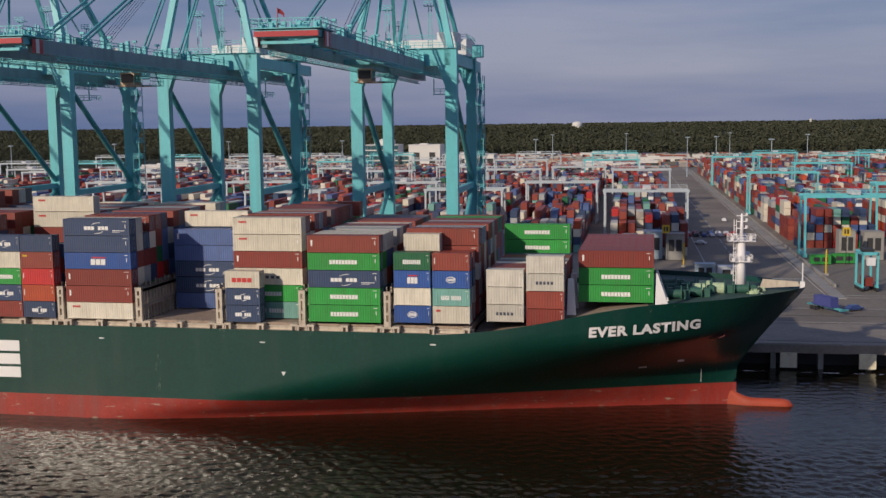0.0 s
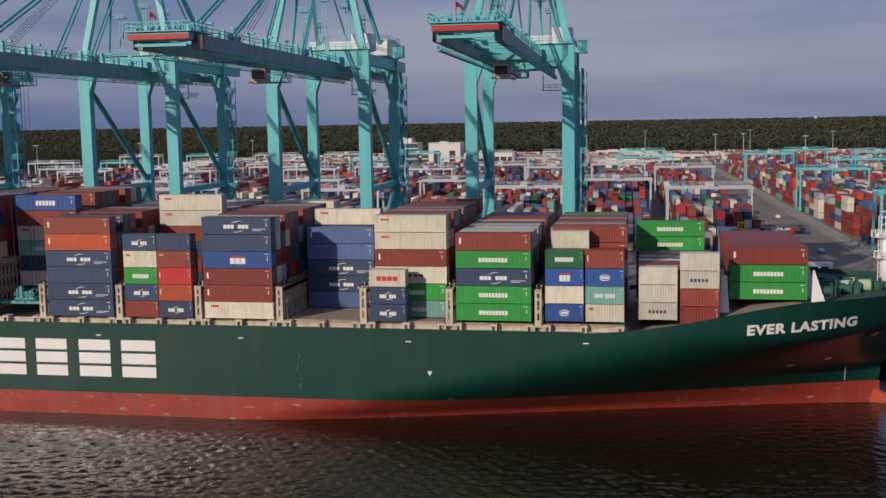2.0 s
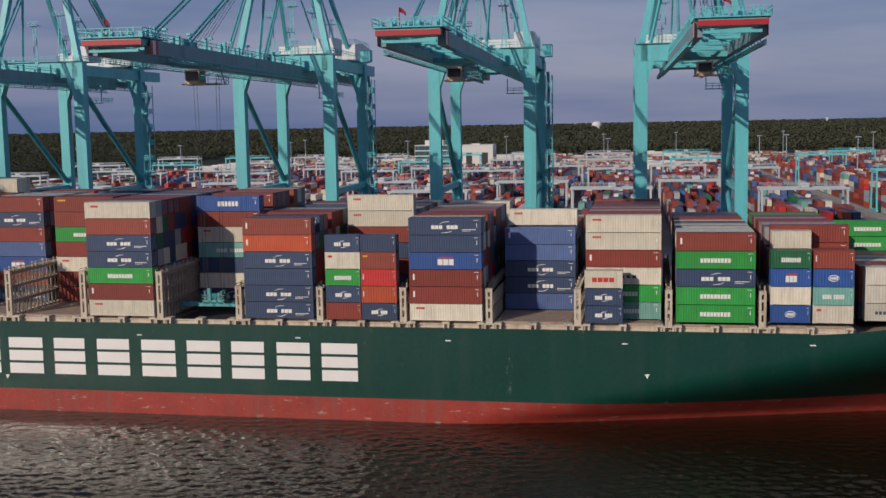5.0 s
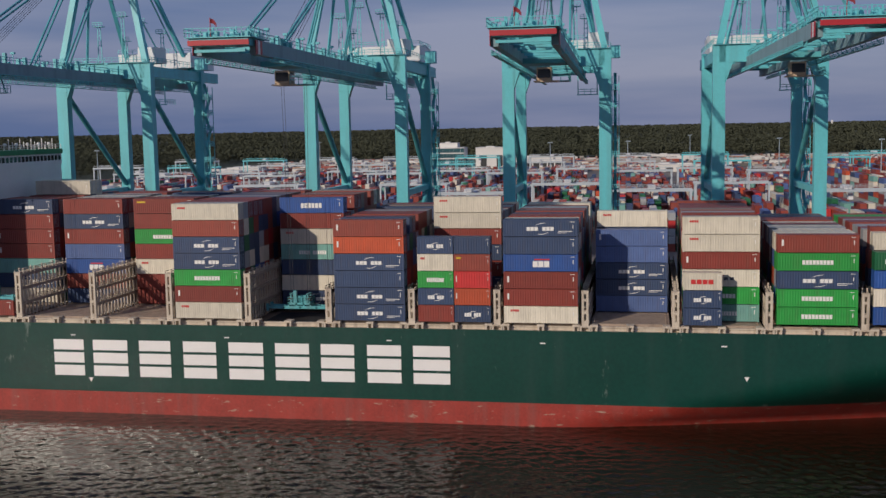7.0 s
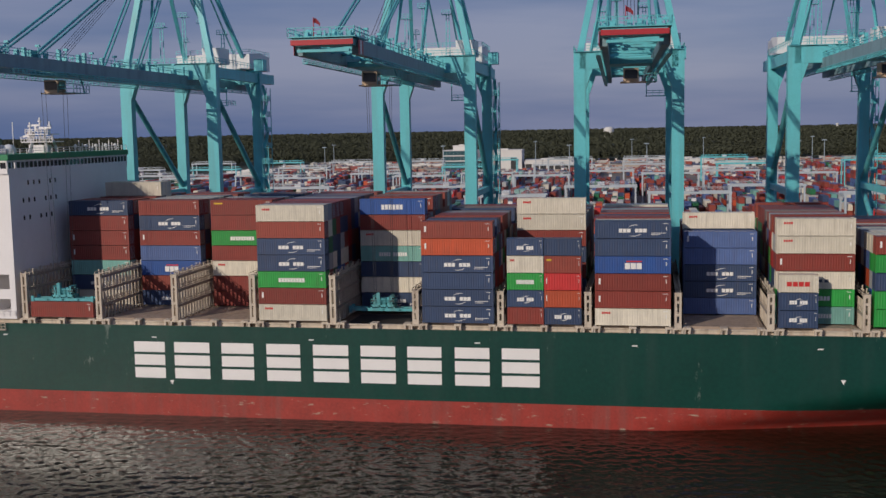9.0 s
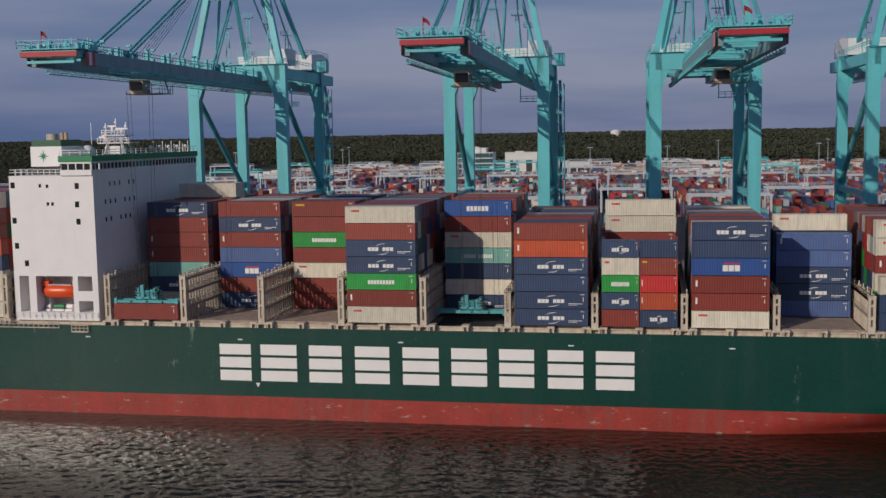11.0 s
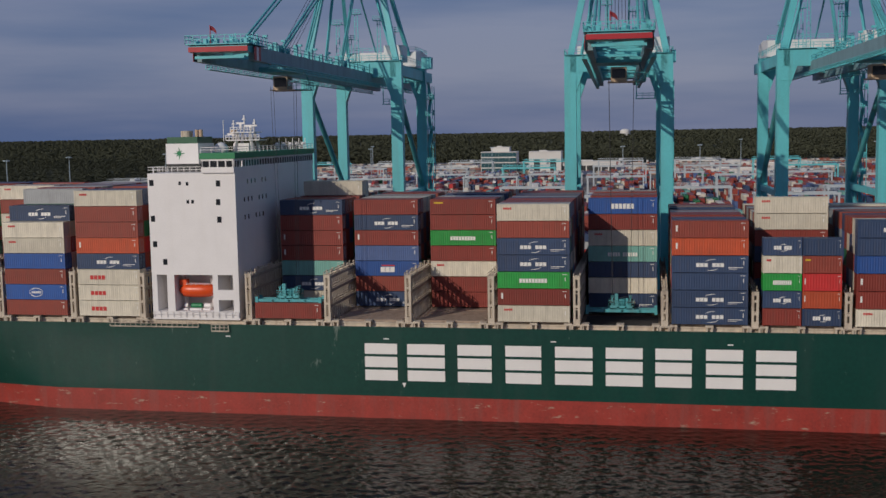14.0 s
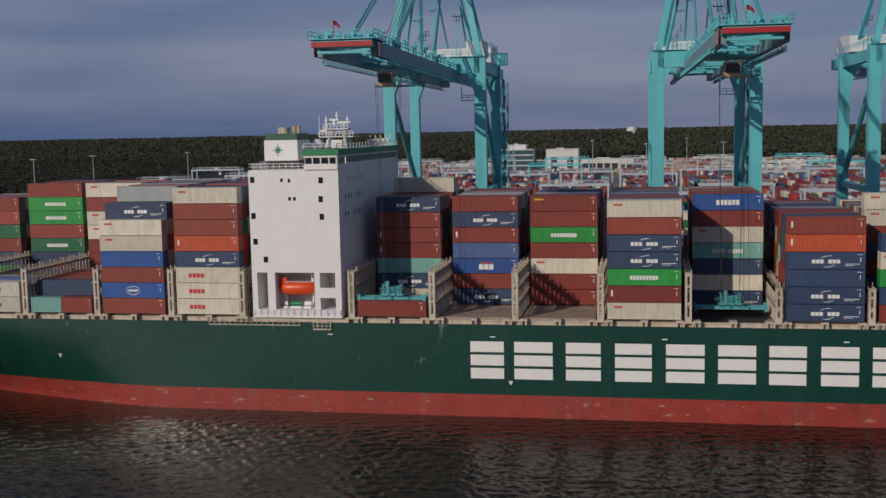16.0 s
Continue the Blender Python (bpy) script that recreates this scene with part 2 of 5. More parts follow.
# ---- mesh tools ----
class Shape:
    """Collects boxes, beams, tubes and sheets into one mesh."""

    def __init__(self):
        self.v, self.f = [], []

    def face_set(self, pts, faces):
        o = len(self.v)
        self.v += [tuple(p) for p in pts]
        self.f += [tuple(i + o for i in q) for q in faces]
        return self

    def box(self, x0, y0, z0, x1, y1, z1):
        p = [(x, y, z) for z in (z0, z1) for y in (y0, y1) for x in (x0, x1)]
        return self.face_set(p, [(0, 2, 3, 1), (4, 5, 7, 6), (0, 1, 5, 4), (2, 6, 7, 3), (0, 4, 6, 2), (1, 3, 7, 5)])

    def beam(self, a, b, w, h=None, up=(0, 0, 1)):
        a, b = Vector(a), Vector(b)
        h = h or w
        d = (b - a).normalized()
        side = d.cross(Vector(up))
        side = side.normalized() if side.length > 1e-4 else d.cross(Vector((0, 1, 0))).normalized()
        top = side.cross(d)
        p = [e + side * (sx * w / 2) + top * (sy * h / 2) for e in (a, b) for sx, sy in ((-1, -1), (1, -1), (1, 1), (-1, 1))]
        return self.face_set(p, [(0, 3, 2, 1), (4, 5, 6, 7), (0, 1, 5, 4), (1, 2, 6, 5), (2, 3, 7, 6), (3, 0, 4, 7)])

    def tube(self, a, b, r, n=8, r2=None):
        a, b = Vector(a), Vector(b)
        r2 = r if r2 is None else r2
        d = (b - a).normalized()
        s = d.cross(Vector((0, 0, 1)))
        s = s.normalized() if s.length > 1e-4 else Vector((1, 0, 0))
        u = s.cross(d)
        ring = [(math.cos(2 * math.pi * i / n), math.sin(2 * math.pi * i / n)) for i in range(n)]
        p = [a + r * (s * c + u * k) for c, k in ring] + [b + r2 * (s * c + u * k) for c, k in ring]
        q = [(i, (i + 1) % n, n + (i + 1) % n, n + i) for i in range(n)]
        return self.face_set(p, q + [tuple(reversed(range(n))), tuple(range(n, 2 * n))])

    def rail(self, pts, height=1.1, step=2.0, r=0.05):
        for a, b in zip(pts, pts[1:]):
            a, b = Vector(a), Vector(b)
            k = max(1, round((b - a).length / step))
            for i in range(k + 1):
                p = a.lerp(b, i / k)
                self.beam(p, p + Vector((0, 0, height)), 2 * r)
            for hh in (height, height * 0.55):
                self.beam(a + Vector((0, 0, hh)), b + Vector((0, 0, hh)), 2 * r)
        return self

    def dome(self, c, r, flat=1.0, n=12, k=5, full=False):
        c = Vector(c)
        lo = -math.pi / 2 if full else 0.0
        p, q = [], []
        for j in range(k + 1):
            a = lo + (math.pi / 2 - lo) * j / k
            p += [c + Vector((r * math.cos(a) * math.cos(2 * math.pi * i / n), r * math.cos(a) * math.sin(2 * math.pi * i / n), r * flat * math.sin(a))) for i in range(n)]
        for j in range(k):
            q += [(j * n + i, j * n + (i + 1) % n, (j + 1) * n + (i + 1) % n, (j + 1) * n + i) for i in range(n)]
        return self.face_set(p, q)

    def mesh(self, name, mat):
        me = bpy.data.meshes.new(name)
        me.from_pydata(self.v, [], self.f)
        me.materials.append(mat)
        me.update()
        return me


def part(name, shape, mat, parent=None, label="", smooth=False):
    me = shape if isinstance(shape, bpy.types.Mesh) else shape.mesh(name, mat)
    if smooth:
        me.polygons.foreach_set("use_smooth", [True] * len(me.polygons))
    ob = new(name, me)
    if parent:
        ob.parent = parent
    if label:
        ob["label"] = label
    return ob


def thing(name, label, category, group="", kind="", m=None):
    ob = tagged(new(name), label, category, group, kind)
    if m is not None:
        ob.matrix_basis = m
    return ob


rng = random.Random(7)
# ---- water, ground ----
WAVES = np.random.RandomState(11)
WAVE_K = 2 * math.pi / np.exp(WAVES.uniform(math.log(0.9), math.log(3.4), 56))
WAVE_A = radians(-104) + WAVES.normal(0.0, 0.75, 56)
WAVE_P = WAVES.uniform(0, 6.283, 56)


def wave_height(x, y):
    """Short wind waves, calmer in the lee close to the hull."""
    h = np.zeros_like(x)
    for k, a, p in zip(WAVE_K, WAVE_A, WAVE_P):
        h += 0.036 / k * np.sin(k * (x * math.cos(a) + y * math.sin(a)) + p)
    gust = 0.85 + 0.25 * np.sin(0.11 * x + 0.05 * y) * np.sin(0.07 * y - 0.03 * x + 1.0)
    return h * gust * (0.35 + 0.65 * np.clip((-1.0 - y) / 12.0, 0.0, 1.0) + 0.5 * np.clip((x - 116.0) / 12.0, 0.0, 1.0) * np.clip((y + 13.0) / 12.0, 0.0, 1.0))


def water_patch(x0, y0, x1, y1, step):
    gx, gy = np.meshgrid(np.arange(x0, x1 + 1e-6, step), np.arange(y0, y1 + 1e-6, step))
    ny, nx = gx.shape
    ids = np.arange(nx * ny).reshape(ny, nx)
    quads = np.stack([ids[:-1, :-1], ids[:-1, 1:], ids[1:, 1:], ids[1:, :-1]], -1).reshape(-1, 4)
    return np.stack([gx, gy, wave_height(gx, gy)], -1).reshape(-1, 3), quads


def flat_water(x0, y0, x1, y1):
    return np.array([(x0, y0, 0.0), (x1, y0, 0.0), (x1, y1, 0.0), (x0, y1, 0.0)]), np.array([(0, 1, 2, 3)])


def water_sheet():
    pieces = [water_patch(-190, -58, 165, 2, 0.25), water_patch(60, 2, 165, 52, 0.5), flat_water(-190, 2, 60, 52)]
    pieces += [flat_water(-6000, -3000, 6000, -58), flat_water(-6000, -58, -190, 52), flat_water(165, -58, 6000, 52), flat_water(-6000, 52, 6000, 120)]
    start, vs, qs = 0, [], []
    for v, q in pieces:
        vs.append(v), qs.append(q + start)
        start += len(v)
    vs, qs = np.concatenate(vs), np.concatenate(qs)
    me = bpy.data.meshes.new("water")
    me.vertices.add(len(vs)), me.loops.add(qs.size), me.polygons.add(len(qs))
    me.vertices.foreach_set("co", vs.astype(np.float32).ravel())
    me.loops.foreach_set("vertex_index", qs.astype(np.int32).ravel())
    me.polygons.foreach_set("loop_start", np.arange(0, qs.size, 4, dtype=np.int32))
    me.polygons.foreach_set("use_smooth", np.ones(len(qs), dtype=bool))
    me.update(calc_edges=True)
    me.materials.append(M_WATER)
    return me


tagged(new("water", water_sheet()), "dark brown rippled harbour water beside the ship", "water", kind="structure")
QUAY_Z, QUAY_TURN = 5.0, 1.3
QUAY = pose(0, 51.5, QUAY_Z, 0, 0, QUAY_TURN)


def on_quay(x, y, z=0.0):
    return QUAY @ Vector((x, y, z))


g = Shape()
g.face_set([(-2500, 1290, -0.3), (2500, 1290, -0.3), (3500, 2550, 21.5), (-3500, 2550, 21.5), (4500, 4700, 28), (-4500, 4700, 28), (5500, 9000, 30), (-5500, 9000, 30)], [(0, 1, 2, 3), (3, 2, 4, 5), (5, 4, 6, 7)])
g.face_set([(-2500, -1, -0.3), (-470, -1, -0.3), (-470, 1290, -0.3), (-2500, 1290, -0.3)], [(0, 1, 2, 3)])
ground = part("ground", g, M_LAND)
ground.matrix_basis = QUAY
tagged(ground, "green-brown forest ground reaching the horizon", "ground", kind="structure")
pave = part("pavement", Shape().box(-470, 24, -0.6, 2500, 1290, 0), M_ASPH)
pave.matrix_basis = QUAY
tagged(pave, "worn grey asphalt of the container terminal", "pavement", kind="structure")
# quay: a thick concrete cap on piles with fender panels
apron = part("quay", Shape().box(-850, 0, -1.7, 2500, 24, 0.01), M_QUAY)
apron.matrix_basis = QUAY
tagged(apron, "grey concrete quay apron with a thick edge", "quay", kind="structure")
# solid near-black block: the shade below the cap is put into its colour
part("quay_wall", Shape().box(-850, 5, -6, 2500, 24, -1.7), M_DARK, apron, "near-black block standing in for the shade under the quay")
kerb = Shape()
for i in range(70):
    kerb.box(-600 + i * 18, 0.1, 0.0, -600 + i * 18 + 16.5, 0.6, 0.3)
part("edge_kerb", kerb, M_CONC, apron)
rails = Shape()
for yy in (4.0, 34.5):
    rails.box(-600, yy - 0.1, 0.012, 700, yy + 0.1, 0.05)
part("crane_rail", rails, M_DARK, apron)
pile, fend = Shape(), Shape()
pile.box(-0.5, 0.6, -6, 0.5, 1.8, -1.7)
fend.box(-1.6, -0.85, -4.5, 1.6, -0.35, -1.5)
fend.box(-0.7, -0.35, -3.2, 0.7, 0.5, -1.72)
fend_me, pile_me = fend.mesh("fender", M_FEND), pile.mesh("pile", M_CONC)
for i in range(60):
    p = part("pile", pile_me, M_CONC, apron)
    p.matrix_basis = Matrix.Translation((-300 + 9.2 * i, 0, 0))
for i in range(36):
    p = part("fender", fend_me, M_FEND, apron, "pale fender panel" if i == 0 else "")
    p.matrix_basis = Matrix.Translation((126 + 15.1 * (i - 24), 0, 0))

# ---- ship hull ----
YC, HALF, DECK = 24.6, 25.1, 16.0
SHIP_L, SHIP_R = -212.0, 125.4


def smooth01(v):
    v = min(1.0, max(0.0, v))
    return v * v * (3 - 2 * v)


def deck_z(x):
    return DECK + 5.0 * smooth01((x - 60) / 42) ** 1.3 + 0.4 * smooth01((x - 98) / 28)


def stem_x(z):
    """The bow's profile: upright at the waterline, raked above."""
    if z < 6.5:
        return 113.9 - 0.02 * z
    return 113.8 + 11.6 * ((z - 6.5) / 14.6) ** 1.15


def half_breadth(x, z):
    """Half the hull's breadth at a station and a height."""
    h = min(1.0, max(0.0, z / 15.2)) ** 1.15
    start = 8 + 66 * h ** 0.75
    end = stem_x(z)
    fore = 1.0
    if x > start:
        s = min(1.0, (x - start) / (end - start))
        power = 1.22 + 1.1 * h ** 1.2
        fore = max(0.0, 1 - s ** power) ** (1.25 - 0.5 * h)
    aft = 1.0
    if x < -140:
        s = (-140 - x) / 75
        aft = 1 - 0.85 * (1 - h) ** 1.6 * min(1.0, s) ** 1.15 - 0.10 * min(1, s) ** 3
    return HALF * fore * aft


def hull_y(x, z):
    return YC - half_breadth(x, z)


STATIONS = [SHIP_L + 6 * i for i in range(37)] + [10 + 3 * i for i in range(30)] + [100 + i for i in range(26)]
BOOT = 3.95


def hull_sheet(levels, name, mat, parent):
    """Both sides of the hull between levels, given as functions of the station."""
    s = Shape()
    for side in (-1, 1):
        cols = []
        for u in range(len(STATIONS)):
            cols.append([])
            for lv in levels:
                x0 = STATIONS[u]
                z = lv(min(x0, SHIP_R))
                x = min(x0, stem_x(z))
                z = lv(x)
                cols[-1].append((x, YC + side * half_breadth(x, z), z))
        n = len(levels)
        pts = [p for c in cols for p in c]
        faces = [(a * n + b, (a + 1) * n + b, (a + 1) * n + b + 1, a * n + b + 1) for a in range(len(cols) - 1) for b in range(n - 1)]
        if side == 1:
            faces = [tuple(reversed(q)) for q in faces]
        s.face_set(pts, faces)
    return part(name, s, mat, parent, smooth=True)


ship = thing("container_ship", "large dark green container ship moored at the quay", "ship")
hull_sheet([lambda x, k=k: -6 + (BOOT + 6) * k / 8 for k in range(9)], "underwater_hull", M_BOOT, ship)
hull_sheet([lambda x, k=k: BOOT + (deck_z(x) - BOOT) * k / 12 for k in range(13)], "hull", M_HULL, ship)
# bulbous bow, awash
bulb = Shape()
rings = []
for i in range(19):
    s = i / 18
    x = 112.0 + 11.6 * s
    end = math.sqrt(max(0.0, 1 - max(0.0, (s - 0.82) / 0.18) ** 2)) + 0.01
    top = (1.25 + 2.3 * max(0.0, 1 - s / 0.45) ** 2) * end
    rings.append([(x, YC + (0.12 + 0.75 * min(1.0, s / 0.35)) * end * math.cos(a), (top if math.sin(a) > 0 else 2.2 * end) * math.sin(a)) for a in [2 * math.pi * j / 16 for j in range(16)]])
bulb.face_set([p for r in rings for p in r], [(i * 16 + j, i * 16 + (j + 1) % 16, (i + 1) * 16 + (j + 1) % 16, (i + 1) * 16 + j) for i in range(18) for j in range(16)])
part("bulbous_bow", bulb, material("bulb_orange", (0.40, 0.06, 0.026), 0.5, 0, 0.2, 0.4, 4.0), ship, "orange bulbous bow awash", smooth=True)
# main deck following the sheer, just under the edge
dk = Shape()
pts, nst = [], len(STATIONS)
for x0 in STATIONS:
    z = deck_z(x0) - (0.9 if x0 > 66 else 0.05)
    x = min(x0, stem_x(z))
    hb = half_breadth(x, z)
    pts += [(x, YC - hb, z), (x, YC + hb, z)]
dk.face_set(pts, [(2 * i, 2 * i + 2, 2 * i + 3, 2 * i + 1) for i in range(nst - 1)])
part("deck", dk, M_DECK, ship, "brown primer-coated steel deck")
part("transom", Shape().face_set([(SHIP_L, YC - 20, 16), (SHIP_L, YC + 20, 16), (SHIP_L, YC + 12, -2), (SHIP_L, YC - 12, -2)], [(0, 1, 2, 3)]), M_HULL, ship)


def hull_patch(u0, u1, v0, v1, nu=6, proud=0.04, slant=0.0):
    """A thin plate lying on the near side of the hull."""
    s = Shape()
    pts = []
    for i in range(nu + 1):
        for v in (v0, v1):
            x = u0 + (u1 - u0) * i / nu + slant * (v - v0)
            pts.append((x, hull_y(x, v) - proud, v))
    s.face_set(pts, [(2 * i, 2 * i + 2, 2 * i + 3, 2 * i + 1) for i in range(nu)])
    return s


# the owner's mark along the side: nine groups of three plain white bars
SLOTS = [(-0.2, 5.8), (-0.9, 6.6), (-0.35, 5.9), (-0.35, 6.1), (-0.2, 6.3), (0.0, 6.1), (-0.1, 5.9), (-0.2, 5.9), (-0.5, 6.3)]
for i, (dx, w) in enumerate(SLOTS):
    x0 = -81.25 + 8.2875 * i + dx
    for k in range(3):
        z0 = 6.75 + 2.33 * k
        part("white_bar", hull_patch(x0, x0 + w, z0, z0 + 1.87, 2), M_LETTER, ship, "plain white painted bar on the hull side" if i == 0 and k == 0 else "")


def text_mesh(body, size, mat, place, parent, name="name_lettering", label="", shear=0.0, bold=0.0):
    """Lettering with the built-in font; place maps its flat (u, v) to the surface."""
    cu = bpy.data.curves.new(name, "FONT")
    cu.body, cu.size, cu.shear, cu.offset, cu.resolution_u, cu.space_character = body, size, shear, bold, 3, 1.12
    tmp = bpy.data.objects.new(name, cu)
    scene.collection.objects.link(tmp)
    dg = bpy.context.evaluated_depsgraph_get()
    me = bpy.data.meshes.new_from_object(tmp.evaluated_get(dg))
    bpy.data.objects.remove(tmp)
    width = max(v.co.x for v in me.vertices)
    bm = bmesh.new()
    bm.from_mesh(me)
    bmesh.ops.triangulate(bm, faces=bm.faces[:])
    bmesh.ops.subdivide_edges(bm, edges=bm.edges[:], cuts=2)
    for v in bm.verts:
        v.co = place(v.co.x / width, v.co.y)
    bm.to_mesh(me)
    bm.free()
    me.materials.clear()
    me.materials.append(mat)
    ob = new(name, me)
    ob.parent = parent
    if label:
        ob["label"] = label
    return ob


def name_place(u, v):
    x = 89.3 + 17.6 * u
    z = 16.0 + 0.62 * u + v
    return Vector((x, hull_y(x, z) - 0.22, z))


text_mesh("EVER LASTING", 2.15, M_LETTER, name_place, ship, "name_lettering", "white ship's name on the bow", 0.05, 0.1)
# load marks, draught marks and overboard pipes along the side
for x, z, w, h in ((6, 14.0, 0.9, 0.2), (-20, 14.0, 0.9, 0.2), (35, 14.0, 0.9, 0.2), (-49, 14.0, 0.9, 0.2), (-78, 14.0, 0.9, 0.2), (-107, 14.0, 0.9, 0.2), (64, 14.3, 0.9, 0.2), (97, 8.2, 1.4, 0.25), (103.5, 8.9, 1.1, 0.5), (107.6, 4.2, 0.12, 2.6)):
    part("hull_mark", hull_patch(x, x + w, z, z + h, 1, 0.05), M_LETTER, ship)
for x, z in ((-74.9, 5.6), (38.6, 8.4), (-160, 8.6)):
    part("tug_mark", Shape().face_set([(x + dx, hull_y(x + dx, z + dz) - 0.05, z + dz) for dx, dz in ((0.0, 0.8), (0.4, 0.0), (0.8, 0.8))], [(0, 1, 2)]), M_LETTER, ship, "small white triangle pointing down")
# flat plate on the hull, coloured dark for the shaded pocket
part("anchor_pocket", hull_patch(108.2, 111.6, 13.9, 15.3, 4, 0.06, 0.9), M_DARK, ship, "dark slanted plate painted as the shade of the anchor recess")
anchor = Shape()
ax, az = 110.1, 14.0
ay = hull_y(ax, az + 0.5) - 0.16
anchor.box(ax - 0.2, ay, az + 0.2, ax + 0.2, ay + 0.3, az + 1.2)
anchor.beam((ax - 0.9, ay + 0.1, az + 0.7), (ax, ay + 0.1, az + 0.2), 0.3, 0.3)
anchor.beam((ax + 0.9, ay + 0.1, az + 0.7), (ax, ay + 0.1, az + 0.2), 0.3, 0.3)
part("anchor", anchor, material("anchor_red", (0.10, 0.02, 0.016), 0.7), ship, "dull red anchor in its pocket")
# side coaming and rail under the stacks, with lashing pedestals
SHIP_BAYS = [-193.5, -179, -164.5, -150, -135.4, -101.5, -87, -72.5, -58, -43.5, -29, -14.5, 0, 14.5, 29, 43.5, 58]
CARGO_Z = 17.3
part("side_coaming", Shape().box(-205, 0.75, DECK - 0.05, 71, 0.95, CARGO_Z - 0.7), M_COAM, ship, "cream painted coaming along the deck edge")
part("coaming_cap", Shape().box(-205, 0.55, CARGO_Z - 0.7, 71, 1.2, CARGO_Z - 0.5), M_COAM, ship)
part("waterway", Shape().box(-205, -0.1, DECK - 0.04, 71, 0.75, DECK + 0.1), M_COAM, ship)
part("deck_edge", Shape().box(-205, -0.55, DECK - 0.1, 64, -0.35, DECK + 0.2), M_HULL, ship)
ped = Shape().box(-0.55, -0.3, DECK, -0.25, 0.6, CARGO_Z - 0.45).box(0.25, -0.3, DECK, 0.55, 0.6, CARGO_Z - 0.45).box(-0.62, -0.38, CARGO_Z - 0.45, 0.62, 1.4, CARGO_Z - 0.1).box(-0.25, 0.35, DECK, 0.25, 0.55, CARGO_Z - 0.45)
ped_me = ped.mesh("pedestal", M_COAM)
for x0 in SHIP_BAYS:
    for dx in (0.3, 6.1, 11.9):
        if -121 < x0 + dx < -104:
            continue
        p = part("pedestal", ped_me, M_COAM, ship)
        p.location = (x0 + dx, 0, 0)
hatch = Shape().box(0, 1.2, DECK + 0.2, 12.6, 45, CARGO_Z - 0.15)
for k in range(18):
    hatch.box(0.15, 1.2 + 2.5 * k, CARGO_Z - 0.15, 0.45, 2.6 + 2.5 * k, CARGO_Z - 0.05)
    hatch.box(11.9, 1.2 + 2.5 * k, CARGO_Z - 0.15, 12.2, 2.6 + 2.5 * k, CARGO_Z - 0.05)
for k in range(4):
    hatch.box(0, 1.2 + 11 * k, CARGO_Z - 0.15, 12.6, 1.35 + 11 * k, CARGO_Z - 0.1)
hatch_me = hatch.mesh("hatch_cover", M_DECK)
for x0 in SHIP_BAYS:
    if x0 == -43.5:
        continue
    h = part("hatch_cover", hatch_me, M_DECK, ship, "brown steel hatch cover")
    h.location = (x0 - 0.2, 0, 0)


# no hold is modelled; a flat near-black sheet carries its darkness
part("open_hatch", Shape().box(-43.7, 1.2, DECK + 0.02, -31.1, 14.8, DECK + 0.06), M_DARK, ship, "near-black sheet painted as the shade of the open hold")


def lashing_bridge(x, y0, y1, top, nearpost=True):
    """Steel frame between two bays: tall slotted posts, walkways and cross bars."""
    br = thing("lashing_bridge", "cream painted steel lashing bridge between container bays", "lashing bridge", "lashing bridges of the ship", m=Matrix.Translation((x, 0, 0)))
    post = Shape()
    for sx in (-0.56, 0.18):
        post.box(sx, -0.1, 0, sx + 0.38, 0.5, top)
    for z0, z1 in ((0, 1.0), (top * 0.36, top * 0.36 + 0.45), (top * 0.72, top * 0.72 + 0.4), (top - 0.45, top)):
        post.box(-0.24, -0.08, z0, 0.24, 0.45, z1)
    post.box(-0.6, -0.16, top, 0.6, 0.6, top + 0.15)
    for sx in (-1.0, 0.55):
        post.box(sx, -0.3, -0.95, sx + 0.45, 0.6, -0.1)
    post.box(-1.05, -0.36, -0.1, 1.05, 0.9, 0.15)
    inner_posts = []
    for extra in (0.0, 1.1, 0.6):
        thin = Shape()
        for sx in (-0.5, 0.3):
            thin.box(sx, 0, 0, sx + 0.2, 0.24, top - 0.3 + extra)
        for k in range(int(top / 2.6) + 1):
            thin.box(-0.3, 0.02, 0.3 + k * 2.6, 0.3, 0.2, 0.55 + k * 2.6)
        inner_posts.append(thin.mesh("post", M_COAM))
    pm = post.mesh("post", M_COAM)
    n = 0
    y = y0
    while y < y1:
        p = part("post", pm if n == 0 else inner_posts[(n * 5 + int(x)) % 3], M_COAM, br)
        p.location = (0, y, CARGO_Z - 0.4)
        y += 1.25
        n += 1
    wk = Shape()
    for z in (2.6, 5.3, top - 0.5):
        if z < top:
            wk.box(-0.5, y0, z, 0.5, y1, z + 0.12)
            wk.rail([(-0.5, y0, z), (-0.5, y1, z)], 1.0, 2.5, 0.04)
            wk.rail([(0.5, y0, z), (0.5, y1, z)], 1.0, 2.5, 0.04)
            # added strips whose darker colour stands for the shadow along each walkway
            for sx in (-0.56, 0.5):
                part("toe_plate", Shape().box(sx, y0 + 0.6, z - 0.18, sx + 0.06, y1, z + 0.3), M_BAND_SHADE, br).location = (0, 0, CARGO_Z - 0.4)
    part("walkway", wk, M_COAM, br).location = (0, 0, CARGO_Z - 0.4)
    return br


for x0, top in ((-179, 8.4), (-164.5, 8.4), (-150, 8.4), (-135.4, 8.4), (-121.8, 8.2), (-101.5, 8.2), (-87, 8.2), (-72.5, 8.2), (-58, 8.2), (-43.5, 8.2), (-29, 5.8), (-14.5, 5.8), (0, 5.8), (14.5, 5.8), (29, 5.8), (43.5, 5.8), (58, 5.8)):
    lashing_bridge(x0 - 1.15, 0.0, 44.0, top)

